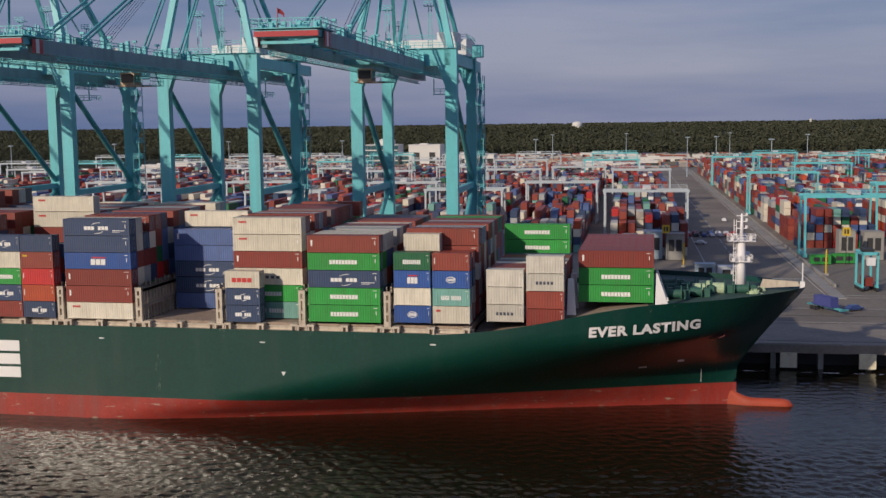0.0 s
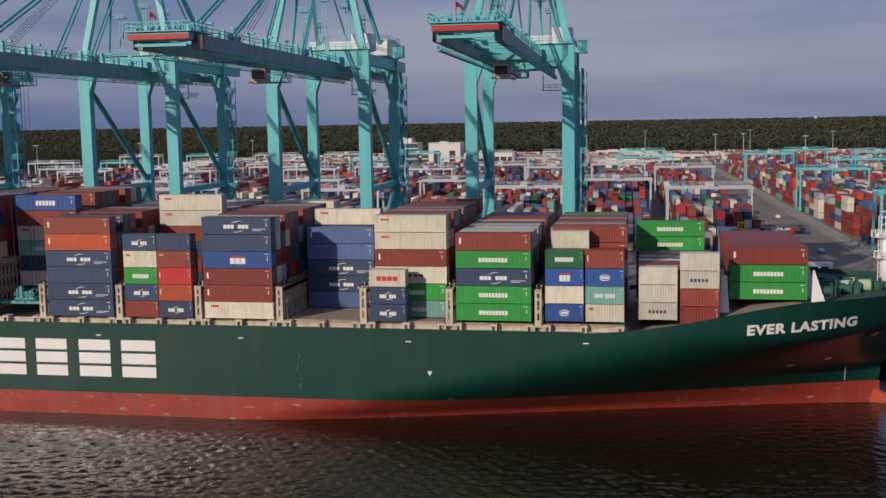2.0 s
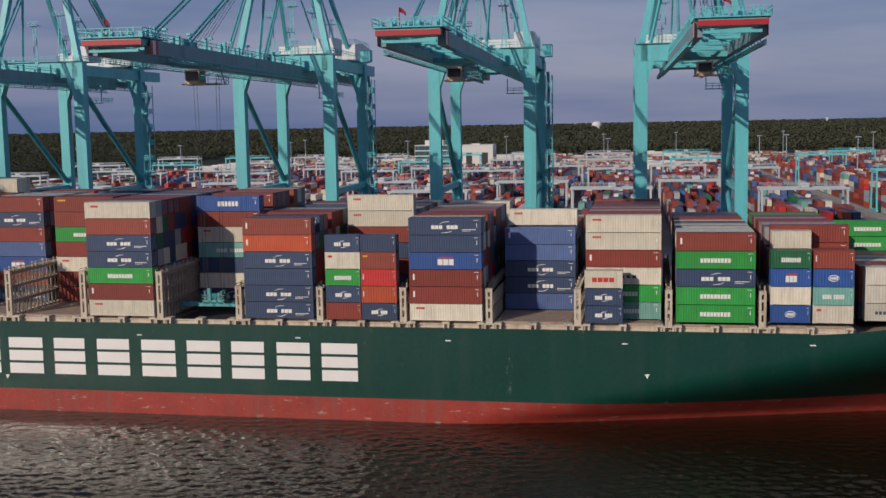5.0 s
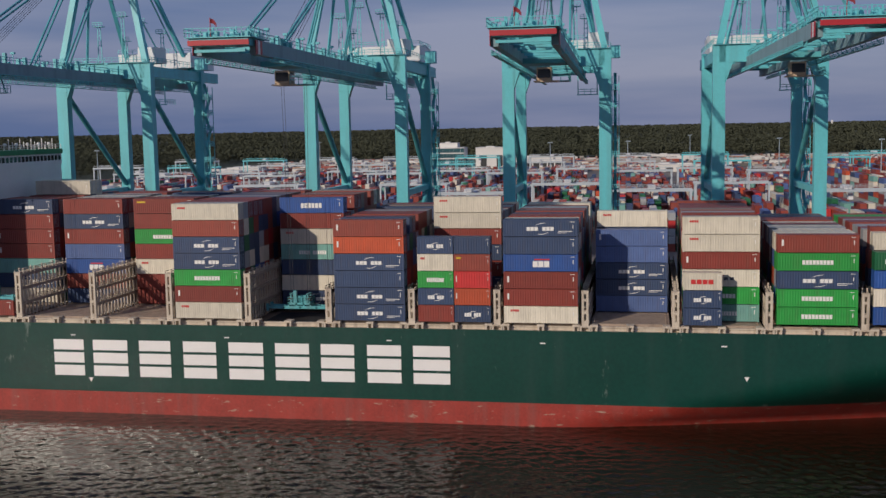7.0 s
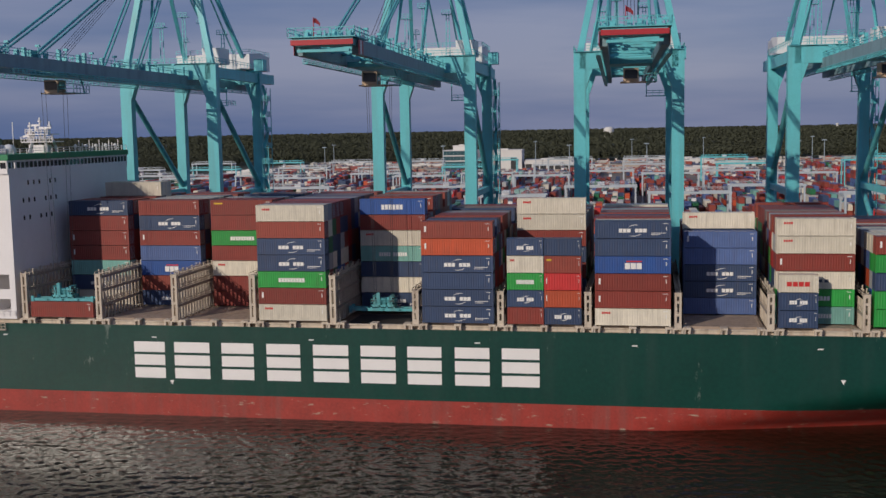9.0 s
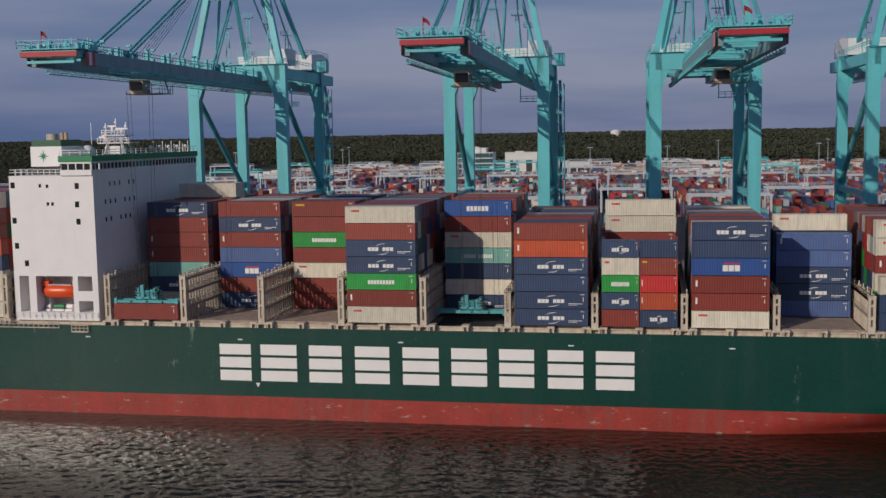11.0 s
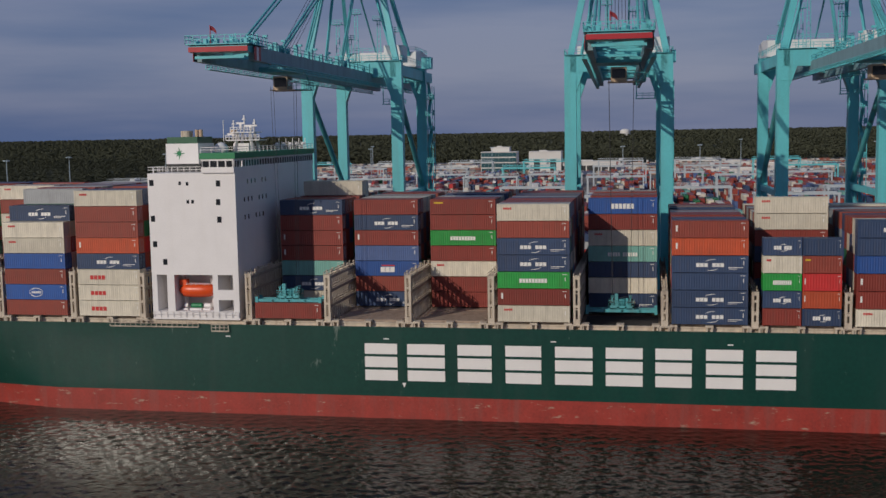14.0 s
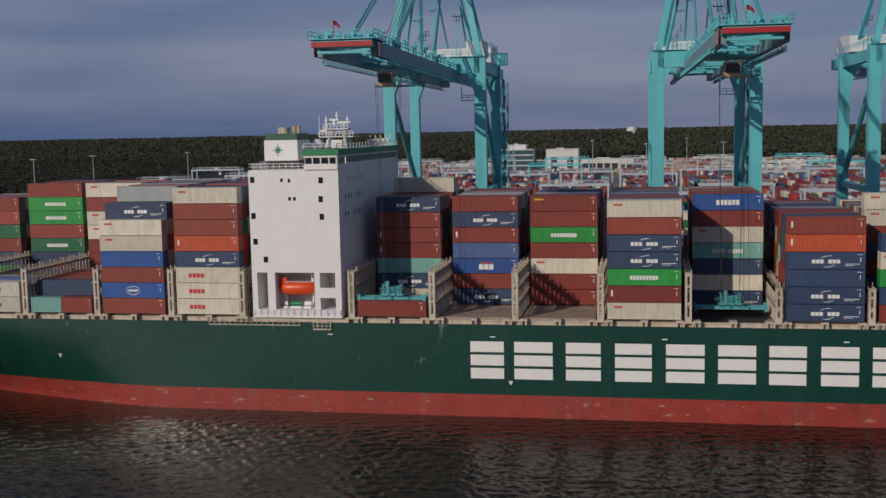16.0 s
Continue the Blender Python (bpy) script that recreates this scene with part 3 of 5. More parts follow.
# ---- deck house ----
HX0, HX1, HTOP = -120.9, -104.4, 43.2
house = thing("deck_house", "tall white deck house spanning the ship with a green-edged bridge roof", "superstructure", m=Matrix.Translation((0, 0, 0)))
hs = Shape()
HZ = 16.0
LOW = 25.0
hs.box(HX0, 0, LOW, HX1, 45.6, HTOP - 0.0)
part("lower_block", Shape().box(HX0, 6, HZ, HX1, 45.6, LOW), M_HOUSE, house)
# near-side frame of the open boat deck
for a, b in ((HX0, -119.9), (-118.0, -116.6), (-109.3, -108.3), (-105.5, HX1)):
    part("pillar", Shape().box(a, 0, 18.4, b, 6, LOW), M_HOUSE, house)
part("panel", Shape().box(-108.3, 0, 20.5, -105.5, 0.5, 22.3), M_HOUSE, house)
part("boat_deck", Shape().box(HX0, 0, HZ + 0.9, HX1, 5.99, 18.4), M_HOUSE, house)
part("accommodation_block", hs, M_HOUSE, house)
bridge = Shape()
BX0 = -110.5
bridge.box(BX0, -0.35, HTOP, HX1 + 0.0, 45.9, HTOP + 1.0)
bridge.box(BX0, -0.35, HTOP + 2.1, HX1 + 0.0, 45.9, HTOP + 2.45)
bridge.box(BX0, -0.35, HTOP + 1.0, BX0 + 0.3, 45.9, HTOP + 2.1)
for k in range(33):
    bridge.box(HX1 - 0.25, -0.35 + 1.44 * k, HTOP + 1.0, HX1, -0.15 + 1.44 * k, HTOP + 2.1)
for k in range(6):
    bridge.box(BX0 + 1.5 * k, -0.35, HTOP + 1.0, BX0 + 1.5 * k + 0.2, -0.1, HTOP + 2.1)
part("bridge", bridge, M_HOUSE, house)
part("bridge_window", Shape().box(BX0 + 0.35, -0.2, HTOP + 1.0, HX1 - 0.12, 45.7, HTOP + 2.1), M_GLASS, house, "dark bridge window band")
part("roof", Shape().box(BX0 - 0.2, -0.5, HTOP + 2.45, HX1 + 0.3, 46.0, HTOP + 3.5), M_HGREEN, house, "green bridge roof")
win = Shape().box(0, -0.03, 0, 0.95, 0.1, 1.25)
win_me = win.mesh("window", M_GLASS)
for x, z, big in ((-120.2, 41.5, 1), (-114.8, 41.4, 0), (-113.4, 41.3, 0), (-107.6, 41.3, 1), (-113.4, 38.1, 0), (-112.5, 38.1, 0), (-107.7, 38.0, 1), (-107.6, 34.9, 1), (-120.2, 35.1, 1), (-120.0, 30.5, 1), (-118.2, 27.3, 1)):
    k = 0.85 if big else 0.5
    p = part("window", win_me, M_GLASS, house)
    p.matrix_basis = Matrix.Translation((x - 0.45 * k, 0, z - 0.6 * k)) @ Matrix.Diagonal((k, 1, k, 1))
win2 = Shape().box(-0.1, 0, 0, 0.03, 0.5, 0.85).mesh("window", M_GLASS)
for k in range(3):
    for j in range(7):
        if (j * 7 + k * 3) % 4 == 0:
            continue
        p = part("window", win2, M_GLASS, house)
        p.location = (HX1, 4.0 + j * 1.9, 41.0 - 3.2 * k)
topr = Shape()
topr.rail([(HX0 + 0.1, 0.1, HTOP), (BX0, 0.1, HTOP)], 1.1, 1.2)
topr.rail([(HX0 + 0.1, 0.1, HTOP), (HX0 + 0.1, 45, HTOP)], 1.1, 2.0)
topr.rail([(BX0, -0.3, HTOP + 3.5), (HX1, -0.3, HTOP + 3.5), (HX1, 45.8, HTOP + 3.5)], 1.0, 2.2)
topr.rail([(HX0 + 0.2, -0.2, HZ + 1.35), (HX1 - 0.2, -0.2, HZ + 1.35)], 1.0, 1.2)
part("railing", topr, M_HOUSE, house)
# funnel with its plain green star
part("funnel_base", Shape().box(-119.7, 6.3, HTOP, -113.5, 13.2, 44.7), M_DARK, house)
part("funnel", Shape().box(-119.9, 6.0, 44.7, -113.6, 13.5, 48.4), M_HOUSE, house, "white funnel casing with a green star shape")
part("funnel_top", Shape().box(-119.7, 6.2, 48.4, -113.8, 13.3, 49.6), material("funnel_green", (0.02, 0.10, 0.05), 0.5), house, "dark green band at the funnel top")
star = Shape()
pts = [(-117.3 + (1.15 if k % 4 == 0 else 0.8 if k % 2 == 0 else 0.36) * math.cos(math.pi * k / 8), 5.95, 46.6 + (1.25 if k % 4 == 0 else 0.8 if k % 2 == 0 else 0.36) * math.sin(math.pi * k / 8)) for k in range(16)]
star.face_set([(-117.3, 5.95, 46.6)] + pts, [(0, 1 + k, 1 + (k + 1) % 16) for k in range(16)])
part("star", star, M_HGREEN, house)
part("exhaust_pipe", Shape().tube((-117.0, 9, 49.6), (-117.0, 9, 50.7), 1.1, 16), M_COAM, house, "pale round exhaust pipe")
for dx in (2.0, 2.8):
    part("exhaust_pipe", Shape().tube((-117.0 + dx, 9, 49.6), (-117.0 + dx, 9, 50.9), 0.35, 12), M_CAB, house)
# radar mast and domes on the bridge roof
mz = HTOP + 3.5
MX = -110.3
mast = Shape()
for a, b in ((-1, -1), (1, -1), (1, 1), (-1, 1)):
    mast.beam((MX + 1.9 * a, 22 + 2.0 * b, mz), (MX + 1.2 * a, 22 + 1.2 * b, mz + 3.4), 0.45)
mast.box(MX - 2.2, 20.5, mz, MX + 1.0, 23.5, mz + 1.5)
part("radar_mast", mast, M_HOUSE, house)
for k, r in ((0, 3.4), (1, 2.4)):
    pf = Shape().box(MX - r, 19.8, mz + 2.0 + 1.5 * k, MX + r, 24.2, mz + 2.2 + 1.5 * k)
    pf.rail([(MX - r, 19.8, mz + 2.2 + 1.5 * k), (MX + r, 19.8, mz + 2.2 + 1.5 * k)], 0.9, 0.7, 0.06)
    part("mast_platform", pf, M_HOUSE, house)
for dx, z, w in ((-2.2, 3.1, 2.4), (1.4, 4.7, 2.6), (-0.6, 5.2, 1.8)):
    part("radar_scanner", Shape().box(MX + dx - w / 2, 20.6, mz + z, MX + dx + w / 2, 20.9, mz + z + 0.35).box(MX + dx - 0.2, 20.5, mz + z - 0.9, MX + dx + 0.2, 21.0, mz + z), M_HOUSE, house)
for dx, z in ((-2.4, 6.0), (-0.2, 6.9), (1.9, 6.1)):
    part("light_pole", Shape().beam((MX + dx, 21.5, mz + 3.5), (MX + dx, 21.5, mz + z), 0.2).box(MX + dx - 0.25, 21.2, mz + z - 0.9, MX + dx + 0.25, 21.8, mz + z - 0.6), M_HOUSE, house)
part("satellite_dome", Shape().dome((-113.0, 22.2, mz + 3.6), 0.75, 1.0, 12, 7, True), M_CAB, house, "small brown dome on the mast")
part("satellite_dome", Shape().dome((-111.6, 12, mz + 0.4), 1.4, 1.0, 14, 8, True).tube((-111.6, 12, HTOP), (-111.6, 12, mz + 0.1), 0.4), M_CWHITE, house, smooth=True)
an = Shape()
for k in range(14):
    yy = 26 + k * 1.4
    an.beam((-105.5, yy, mz), (-105.5, yy, mz + 1.0 + 1.3 * ((k * 5) % 3) / 2), 0.12)
    if k % 3 == 0:
        an.dome((-105.5, yy, mz + 1.1), 0.4, 1, 8, 4, True)
an.beam((-111.8, 14, mz), (-111.8, 14, mz + 6.0), 0.1)
part("antenna", an, M_HOUSE, house)
# lifeboat in its davits
boat = thing("lifeboat", "enclosed orange lifeboat hanging in the open boat deck of the house", "lifeboat", m=Matrix.Translation((-113.1, 2.2, 22.0)))
lb = Shape()
rings = []
for i in range(15):
    s = -1 + 2 * i / 14
    r = max(0.05, (1 - abs(s) ** 3.2)) ** 0.6
    rings.append([(3.6 * s, 1.35 * r * math.cos(a), (1.25 if math.sin(a) > 0 else 1.35) * (0.35 + 0.65 * r) * math.sin(a) * min(1, r * 1.4)) for a in [2 * math.pi * j / 14 for j in range(14)]])
lb.face_set([p for r in rings for p in r], [(i * 14 + j, i * 14 + (j + 1) % 14, (i + 1) * 14 + (j + 1) % 14, (i + 1) * 14 + j) for i in range(14) for j in range(14)])
part("boat_hull", lb, M_BOAT, boat, smooth=True)
part("conning_tower", Shape().box(-3.2, -0.7, 0.9, -1.9, 0.7, 1.9), M_BOAT, boat)
part("grab_rail", Shape().rail([(-1.8, -0.9, 0.95), (2.6, -0.9, 0.95)], 0.35, 0.8, 0.03), M_CWHITE, boat)
for sx in (-2.6, 2.6):
    part("davit", Shape().box(sx - 0.15, 0.6, -3.3, sx + 0.15, 1.3, 2.6).box(sx - 0.15, -0.4, 2.4, sx + 0.15, 1.3, 2.8).beam((sx, -0.1, 2.4), (sx, -0.1, 1.0), 0.1), M_HOUSE, boat, "white davit")
for x, z, w, h, mm in ((-113.4, 18.4, 2.2, 1.1, M_HGREEN), (-111.3, 18.4, 1.4, 1.0, M_HOUSE), (-115.4, 18.4, 0.9, 1.3, M_HOUSE)):
    wn_ = thing("deck_winch", "small winch on the boat deck under the lifeboat", "winch", m=Matrix.Translation((x, 2.0, z)))
    part("winch_bed", Shape().box(-w / 2, -0.5, 0, w / 2, 0.9, 0.3), M_HOUSE, wn_)
    part("drum", Shape().tube((-w / 2 + 0.1, 0.2, 0.75), (w / 2 - 0.1, 0.2, 0.75), 0.42, 12), mm, wn_)
gang = thing("gangway", "folded aluminium gangway hung along the deck edge below the house", "gangway", m=Matrix.Translation((0, 0, 0)))
gw = Shape()
gw.box(-129, -0.95, 15.6, -112, -0.55, 15.75)
gw.rail([(-129, -0.95, 15.7), (-112, -0.95, 15.7)], 1.1, 1.0, 0.05)
gw.box(-109.5, -0.95, 14.9, -106.3, -0.5, 15.1)
gw.rail([(-109.5, -0.95, 15.0), (-106.3, -0.95, 15.0)], 1.2, 0.8, 0.05)
part("gangway_frame", gw, M_COAM, gang)
# ---- containers ----
TIER = 2.87


def container_shape(length):
    """Corrugated box with corner posts, rails and castings; x along its length, near side at y = 0."""
    s = Shape()
    w, h = 2.44, 2.866
    for y0, sgn in ((0.0, 1), (w, -1)):
        n = int((length - 0.5) / 0.40)
        xs, ds = [], []
        step = (length - 0.44) / n
        for i in range(n):
            a = 0.22 + i * step
            xs += [a, a + step * 0.30, a + step * 0.5, a + step * 0.80]
            ds += [0.02, 0.02, 0.044, 0.044]
        xs.append(length - 0.22), ds.append(0.02)
        pts = [(x, y0 + sgn * d, z) for x, d in zip(xs, ds) for z in (0.2, h - 0.14)]
        fs = [(2 * i, 2 * i + 2, 2 * i + 3, 2 * i + 1) for i in range(len(xs) - 1)]
        s.face_set(pts, fs if sgn > 0 else [tuple(reversed(q)) for q in fs])
        s.box(0.2, min(y0, y0 + sgn * 0.12), 0.07, length - 0.2, max(y0, y0 + sgn * 0.12), 0.2)
        s.box(0.2, min(y0, y0 + sgn * 0.10), h - 0.14, length - 0.2, max(y0, y0 + sgn * 0.10), h - 0.03)
        for x in (0, length - 0.22):
            s.box(x, min(y0, y0 + sgn * 0.2), 0.0, x + 0.22, max(y0, y0 + sgn * 0.2), h)
    n = int((length - 0.4) / 1.2)
    step = (length - 0.2) / n
    for i in range(n):
        s.box(0.1 + i * step, 0.1, h - 0.06, 0.1 + (i + 0.75) * step, w - 0.1, h - 0.03)
    s.face_set([(0.1, 0.1, h - 0.06), (length - 0.1, 0.1, h - 0.06), (length - 0.1, w - 0.1, h - 0.06), (0.1, w - 0.1, h - 0.06)], [(0, 1, 2, 3)])
    s.face_set([(0.04, 0.2, 0.2), (0.04, w - 0.2, 0.2), (0.04, w - 0.2, h - 0.14), (0.04, 0.2, h - 0.14)], [(0, 3, 2, 1)])
    s.box(0, 0.12, 0, 0.1, w - 0.12, 0.2), s.box(0, 0.1, h - 0.14, 0.1, w - 0.1, h)
    s.box(length - 0.1, 0.12, 0, length, w - 0.12, 0.2), s.box(length - 0.1, 0.1, h - 0.14, length, w - 0.1, h)
    return s


def door_shape(length):
    s = Shape()
    y = 0.22
    s.box(length - 0.07, y, 0.2, length - 0.03, y + 0.99, 2.69)
    return s


BODY = {(n, c): container_shape(L).mesh("container_body", BOX_PAINT[c]) for n, L in ((40, 12.19), (20, 6.06)) for c in PAINT}
DOOR = {(n, c): door_shape(L).mesh("door", BOX_PAINT[c]) for n, L in ((40, 12.19), (20, 6.06)) for c in PAINT}


BAR = {n: Shape().beam((L - 0.01, 0.22, 0.25), (L - 0.01, 0.22, 2.66), 0.05).mesh("locking_bar", M_STEELG) for n, L in ((40, 12.19), (20, 6.06))}


def bars(rows, y=-0.012):
    """Flat painted bars: x0, z0, x1, z1."""
    s = Shape()
    for x0, z0, x1, z1 in rows:
        s.face_set([(x0, y, z0), (x1, y, z0), (x1, y, z1), (x0, y, z1)], [(0, 1, 2, 3)])
    return s


def arc_bar(cx, cz, r, a0, a1, w, y=-0.012, n=10):
    s = Shape()
    pts = []
    for i in range(n + 1):
        a = radians(a0 + (a1 - a0) * i / n)
        k = w * math.sin(math.pi * (0.15 + 0.8 * i / n))
        pts += [(cx + (r - k) * math.cos(a), y, cz + 0.62 * (r - k) * math.sin(a)), (cx + r * math.cos(a), y, cz + 0.62 * r * math.sin(a))]
    return s.face_set(pts, [(2 * i, 2 * i + 1, 2 * i + 3, 2 * i + 2) for i in range(n)])


def blocks(x0, x1, z0, z1, n, gap=0.18, skip=None):
    w = (x1 - x0) / n
    return [(x0 + i * w, z0, x0 + (i + 1 - gap) * w, z1) for i in range(n) if i != skip]


def make_logos(L):
    c = L / 2
    k = 1.0 if L > 10 else 0.62
    logos = {}
    logos["e"] = [(bars(blocks(c - 2.35 * k, c + 2.4 * k, 1.02, 1.72, 9)), M_MARK_W)]
    logos["c"] = [(q, M_MARK_W) for q in (bars(blocks(c - 2.2 * k, c + 2.3 * k, 1.0, 1.62, 7, 0.12, 3)), arc_bar(c + 0.5 * k, 1.35, 1.5 * k, 75, 150, 0.16), arc_bar(c + 0.1 * k, 1.3, 1.5 * k, 250, 330, 0.16))]
    if L > 10:
        logos["c"].append((bars([(L * 0.74, 0.85, L * 0.93, 0.95), (L * 0.74, 0.62, L * 0.86, 0.7)]), M_MARK_W))
    logos["a"] = [(bars(blocks(c - 1.25 * k, c + 1.55 * k, 0.75, 1.75, 3, 0.1)), M_MARK_W), (bars([(c - 1.0 * k, 1.9, c + 1.5 * k, 2.12)]), M_MARK_R)]
    logos["o"] = [(bars(blocks(L * 0.09, L * 0.21, 1.95, 2.3, 4, 0.2)), M_MARK_R)]
    logos["O"] = [(bars(blocks(L * 0.2, L * 0.45 if L > 10 else L * 0.8, 1.0, 1.75, 4, 0.16)), M_MARK_R)]
    logos["s"] = [(arc_bar(c, 1.4, 1.35 * k, a0, a0 + 180, 0.2), M_MARK_W) for a0 in (0, 180)] + [(bars(blocks(c - 0.9 * k, c + 1.0 * k, 1.2, 1.6, 5, 0.15)), M_MARK_W)]
    logos["i"] = [(bars(blocks(c - 2.0, c + 2.1, 0.95, 1.85, 6, 0.2)), M_MARK_W)]
    logos["h"] = [(bars(blocks(c - 1.6 * k * 1.5, c + 1.6 * k * 1.5, 1.1, 1.6, 5, 0.35)), M_MARK_D)]
    logos["g"] = [(bars(blocks(c - 2.35, c + 2.4, 1.02, 1.72, 9)), M_MARK_G)]
    logos["t"] = [(bars(blocks(c - 2.6 * k, c + 2.7 * k, 1.0, 1.7, 12, 0.25, 5)), M_MARK_W)]
    logos["m"] = [(bars([(L * 0.05, 1.1, L * 0.075, 2.1)]), M_MARK_W)]
    logos["y"] = [(bars([(L * 0.06, 2.05, L * 0.2, 2.35)]), M_YELL)]
    logos["code"] = [(bars([(L * 0.9, 2.4, L * 0.96, 2.48), (L * 0.935, 1.3, L * 0.945, 1.96)]), M_MARK_W)]
    out = {}
    for kk, v in logos.items():
        out[kk] = []
        for sh, mm in v:
            if all(len(q) == 4 for q in sh.f) and len(sh.v) == 4 * len(sh.f):
                out[kk] += [(Shape().face_set([sh.v[i] for i in q], [(0, 1, 2, 3)]).mesh("marking", mm), mm) for q in sh.f]
            else:
                out[kk].append((sh.mesh("marking", mm), mm))
    return out


LOGOS = {40: make_logos(12.19), 20: make_logos(6.06)}
COLOUR_CODE = {"R": "maroon", "K": "brick", "O": "orange", "X": "red", "G": "green", "D": "dark_green", "N": "navy", "B": "blue", "L": "steel", "W": "cream", "V": "white", "T": "teal", "S": "grey", "Y": "yellow"}
COLOUR_WORD = {"maroon": "dark maroon", "brick": "brick red", "orange": "faded orange", "red": "bright red", "green": "bright green", "dark_green": "dark green", "navy": "navy blue", "blue": "royal blue", "steel": "faded steel blue", "cream": "dirty cream", "white": "off-white", "teal": "pale grey-green", "grey": "grey", "yellow": "yellow"}
MARK_WORD = {"e": "white block markings", "c": "white blocks and arcs", "a": "white blocks under a red bar", "o": "small red markings", "O": "large red block markings", "s": "a round white mark", "i": "wide white block markings", "h": "dark block markings", "g": "green block markings", "t": "faded white markings", "m": "a white upright mark", "y": "a yellow mark", "": "plain corrugated sides"}


def container(x, y, z, size, code, group="containers stacked on the ship's deck"):
    """One container; code: a colour letter and a marking letter."""
    colour, mark = COLOUR_CODE[code[0]], code[1:]
    ob = tagged(new("shipping_container", BODY[(size, colour)]), "%s %d-foot steel container with %s" % (COLOUR_WORD[colour], size, MARK_WORD[mark]), "container", group)
    ob.matrix_basis = Matrix.Translation((x, y, z))
    for k in range(2):
        leaf_ = part("door", DOOR[(size, colour)], None, ob)
        leaf_.location = (0, 1.01 * k, 0)
        for yy in (0.25, 0.72):
            part("locking_bar", BAR[size], None, leaf_).location = (0, yy, 0)
    for kk in ([mark] if mark else []) + ["code"]:
        for me, mm in LOGOS[size][kk]:
            part("marking", me, mm, ob)
    return ob


def stack(x, y, codes, size=40, z=CARGO_Z):
    for i, code in enumerate(codes.split()):
        container(x, y, z + i * TIER, size, code)


# near stacks, bay by bay, from the bottom up
stack(-193.5, 0, "W W")
stack(-179, 0, "Vg Vg")
stack(-164.5, 0, "T", 20), stack(-158.35, 0, "R", 20)
stack(-164.5, 2.5, "N N")
stack(-150, 0, "K Bs K B Wo Wo")
stack(-135.4, 0, "WO WO WO Nc Om K K Wo")
stack(-101.5, 0, "R")
stack(-58, 0, "Wo Rm Ge Nc Nc K Wo")
stack(-29, 0, "Nc Nc N Nc Om Km")
stack(-14.5, 0, "R Nc Ge Wo Nc", 20), stack(-8.3, 0, "Nc Om Xm Ky N", 20)
stack(0, 0, "Wo Rm Rm Ba N Nc")
stack(29, 0, "Nc Nc WO", 20)
stack(43.5, 0, "Ge Ge Nc Ge Km", z=CARGO_Z + 0.35)
stack(58, 0, "Bs W Ba De", 20, CARGO_Z + 0.5), stack(64.4, 0, "Wo Tt Bs Km", 20, CARGO_Z + 0.5)
stack(72.7, 3.2, "Vh V V", 20, CARGO_Z + 0.4), stack(79.2, 3.2, "R K Vh V", 20, CARGO_Z - 0.2)
stack(87.2, 9.0, "Ge Ge Rm", z=20.3)
# stacks set back from the rail
stack(-193.5, 25, "R G N R D K R")
stack(-179, 25, "K R N De K Ge Ge R")
stack(-164.5, 22.5, "R K R R Wo Wo K Wo")
stack(-150, 2.5, "K N W Wo K W Nc")
stack(-150, 5.0, "K R W Wo Wo R N")
stack(-101.5, 15, "W Nc T Rm Rm R Nc")
stack(-87, 15, "Nc K Ba L Rm Nc R")
stack(-72.5, 15, "R R Wo R Ge R Ry")
stack(-43.5, 15, "Nc W N Tt Wo R Bi")
stack(-14.5, 15, "R N R N R Wo Wo")
stack(14.5, 12.5, "L Nc Nc L Lm")
stack(14.5, 17.5, "R N B L N Wo")
stack(29, 4.2, "Tt Ge Wh Rm Wo Wo")
stack(58, 5.0, "R W N K", z=CARGO_Z + 0.2), container(58.6, 5.0, CARGO_Z + 0.2 + 4 * TIER, 20, "W")
stack(58.6, 7.5, "R K W K Km", z=CARGO_Z + 0.9)
stack(71.9, 31.5, "R K R Ge Ge", z=16.75)
# rows behind them; tiers per bay
BEHIND = {-193.5: (7, 27.5), -179: (8, 27.5), -164.5: (8, 25.0), -150: (8, 7.5), -135.4: (8, 2.5), -101.5: (7, 17.5), -87: (7, 17.5), -72.5: (7, 17.5), -58: (7, 2.5), -43.5: (7, 17.5), -29: (6, 2.5), -14.5: (6, 17.5), 0: (6, 2.5), 14.5: (5, 20.0), 29: (6, 6.7), 43.5: (5, 2.5), 58: (5, 10.0), 72.5: (3, 7.5), 87.2: (3, 11.5)}
inner, roofs = Shape(), Shape()
# low rows in the open bays aft
for x0 in (-179, -164.5):
    for k in range(6):
        for j in range(2):
            inner.box(x0, 5 + 2.5 * k, CARGO_Z + j * TIER, x0 + 12.19, 7.42 + 2.5 * k, CARGO_Z + j * TIER + 2.866)
EXTRA = {(-101.5, 5): 1, (-101.5, 6): 1, (29, 11): 0, (29, 12): 0, (29, 13): 0, (58, 10): 0, (58, 11): 0, (-43.5, 8): 0, (-29, 9): 0}
FARCOL = {(-101.5, 5): "W", (-101.5, 6): "W", (29, 11): "R", (29, 12): "R", (29, 13): "G", (58, 10): "G", (58, 11): "G", (-43.5, 8): "Wo", (-29, 9): "W"}
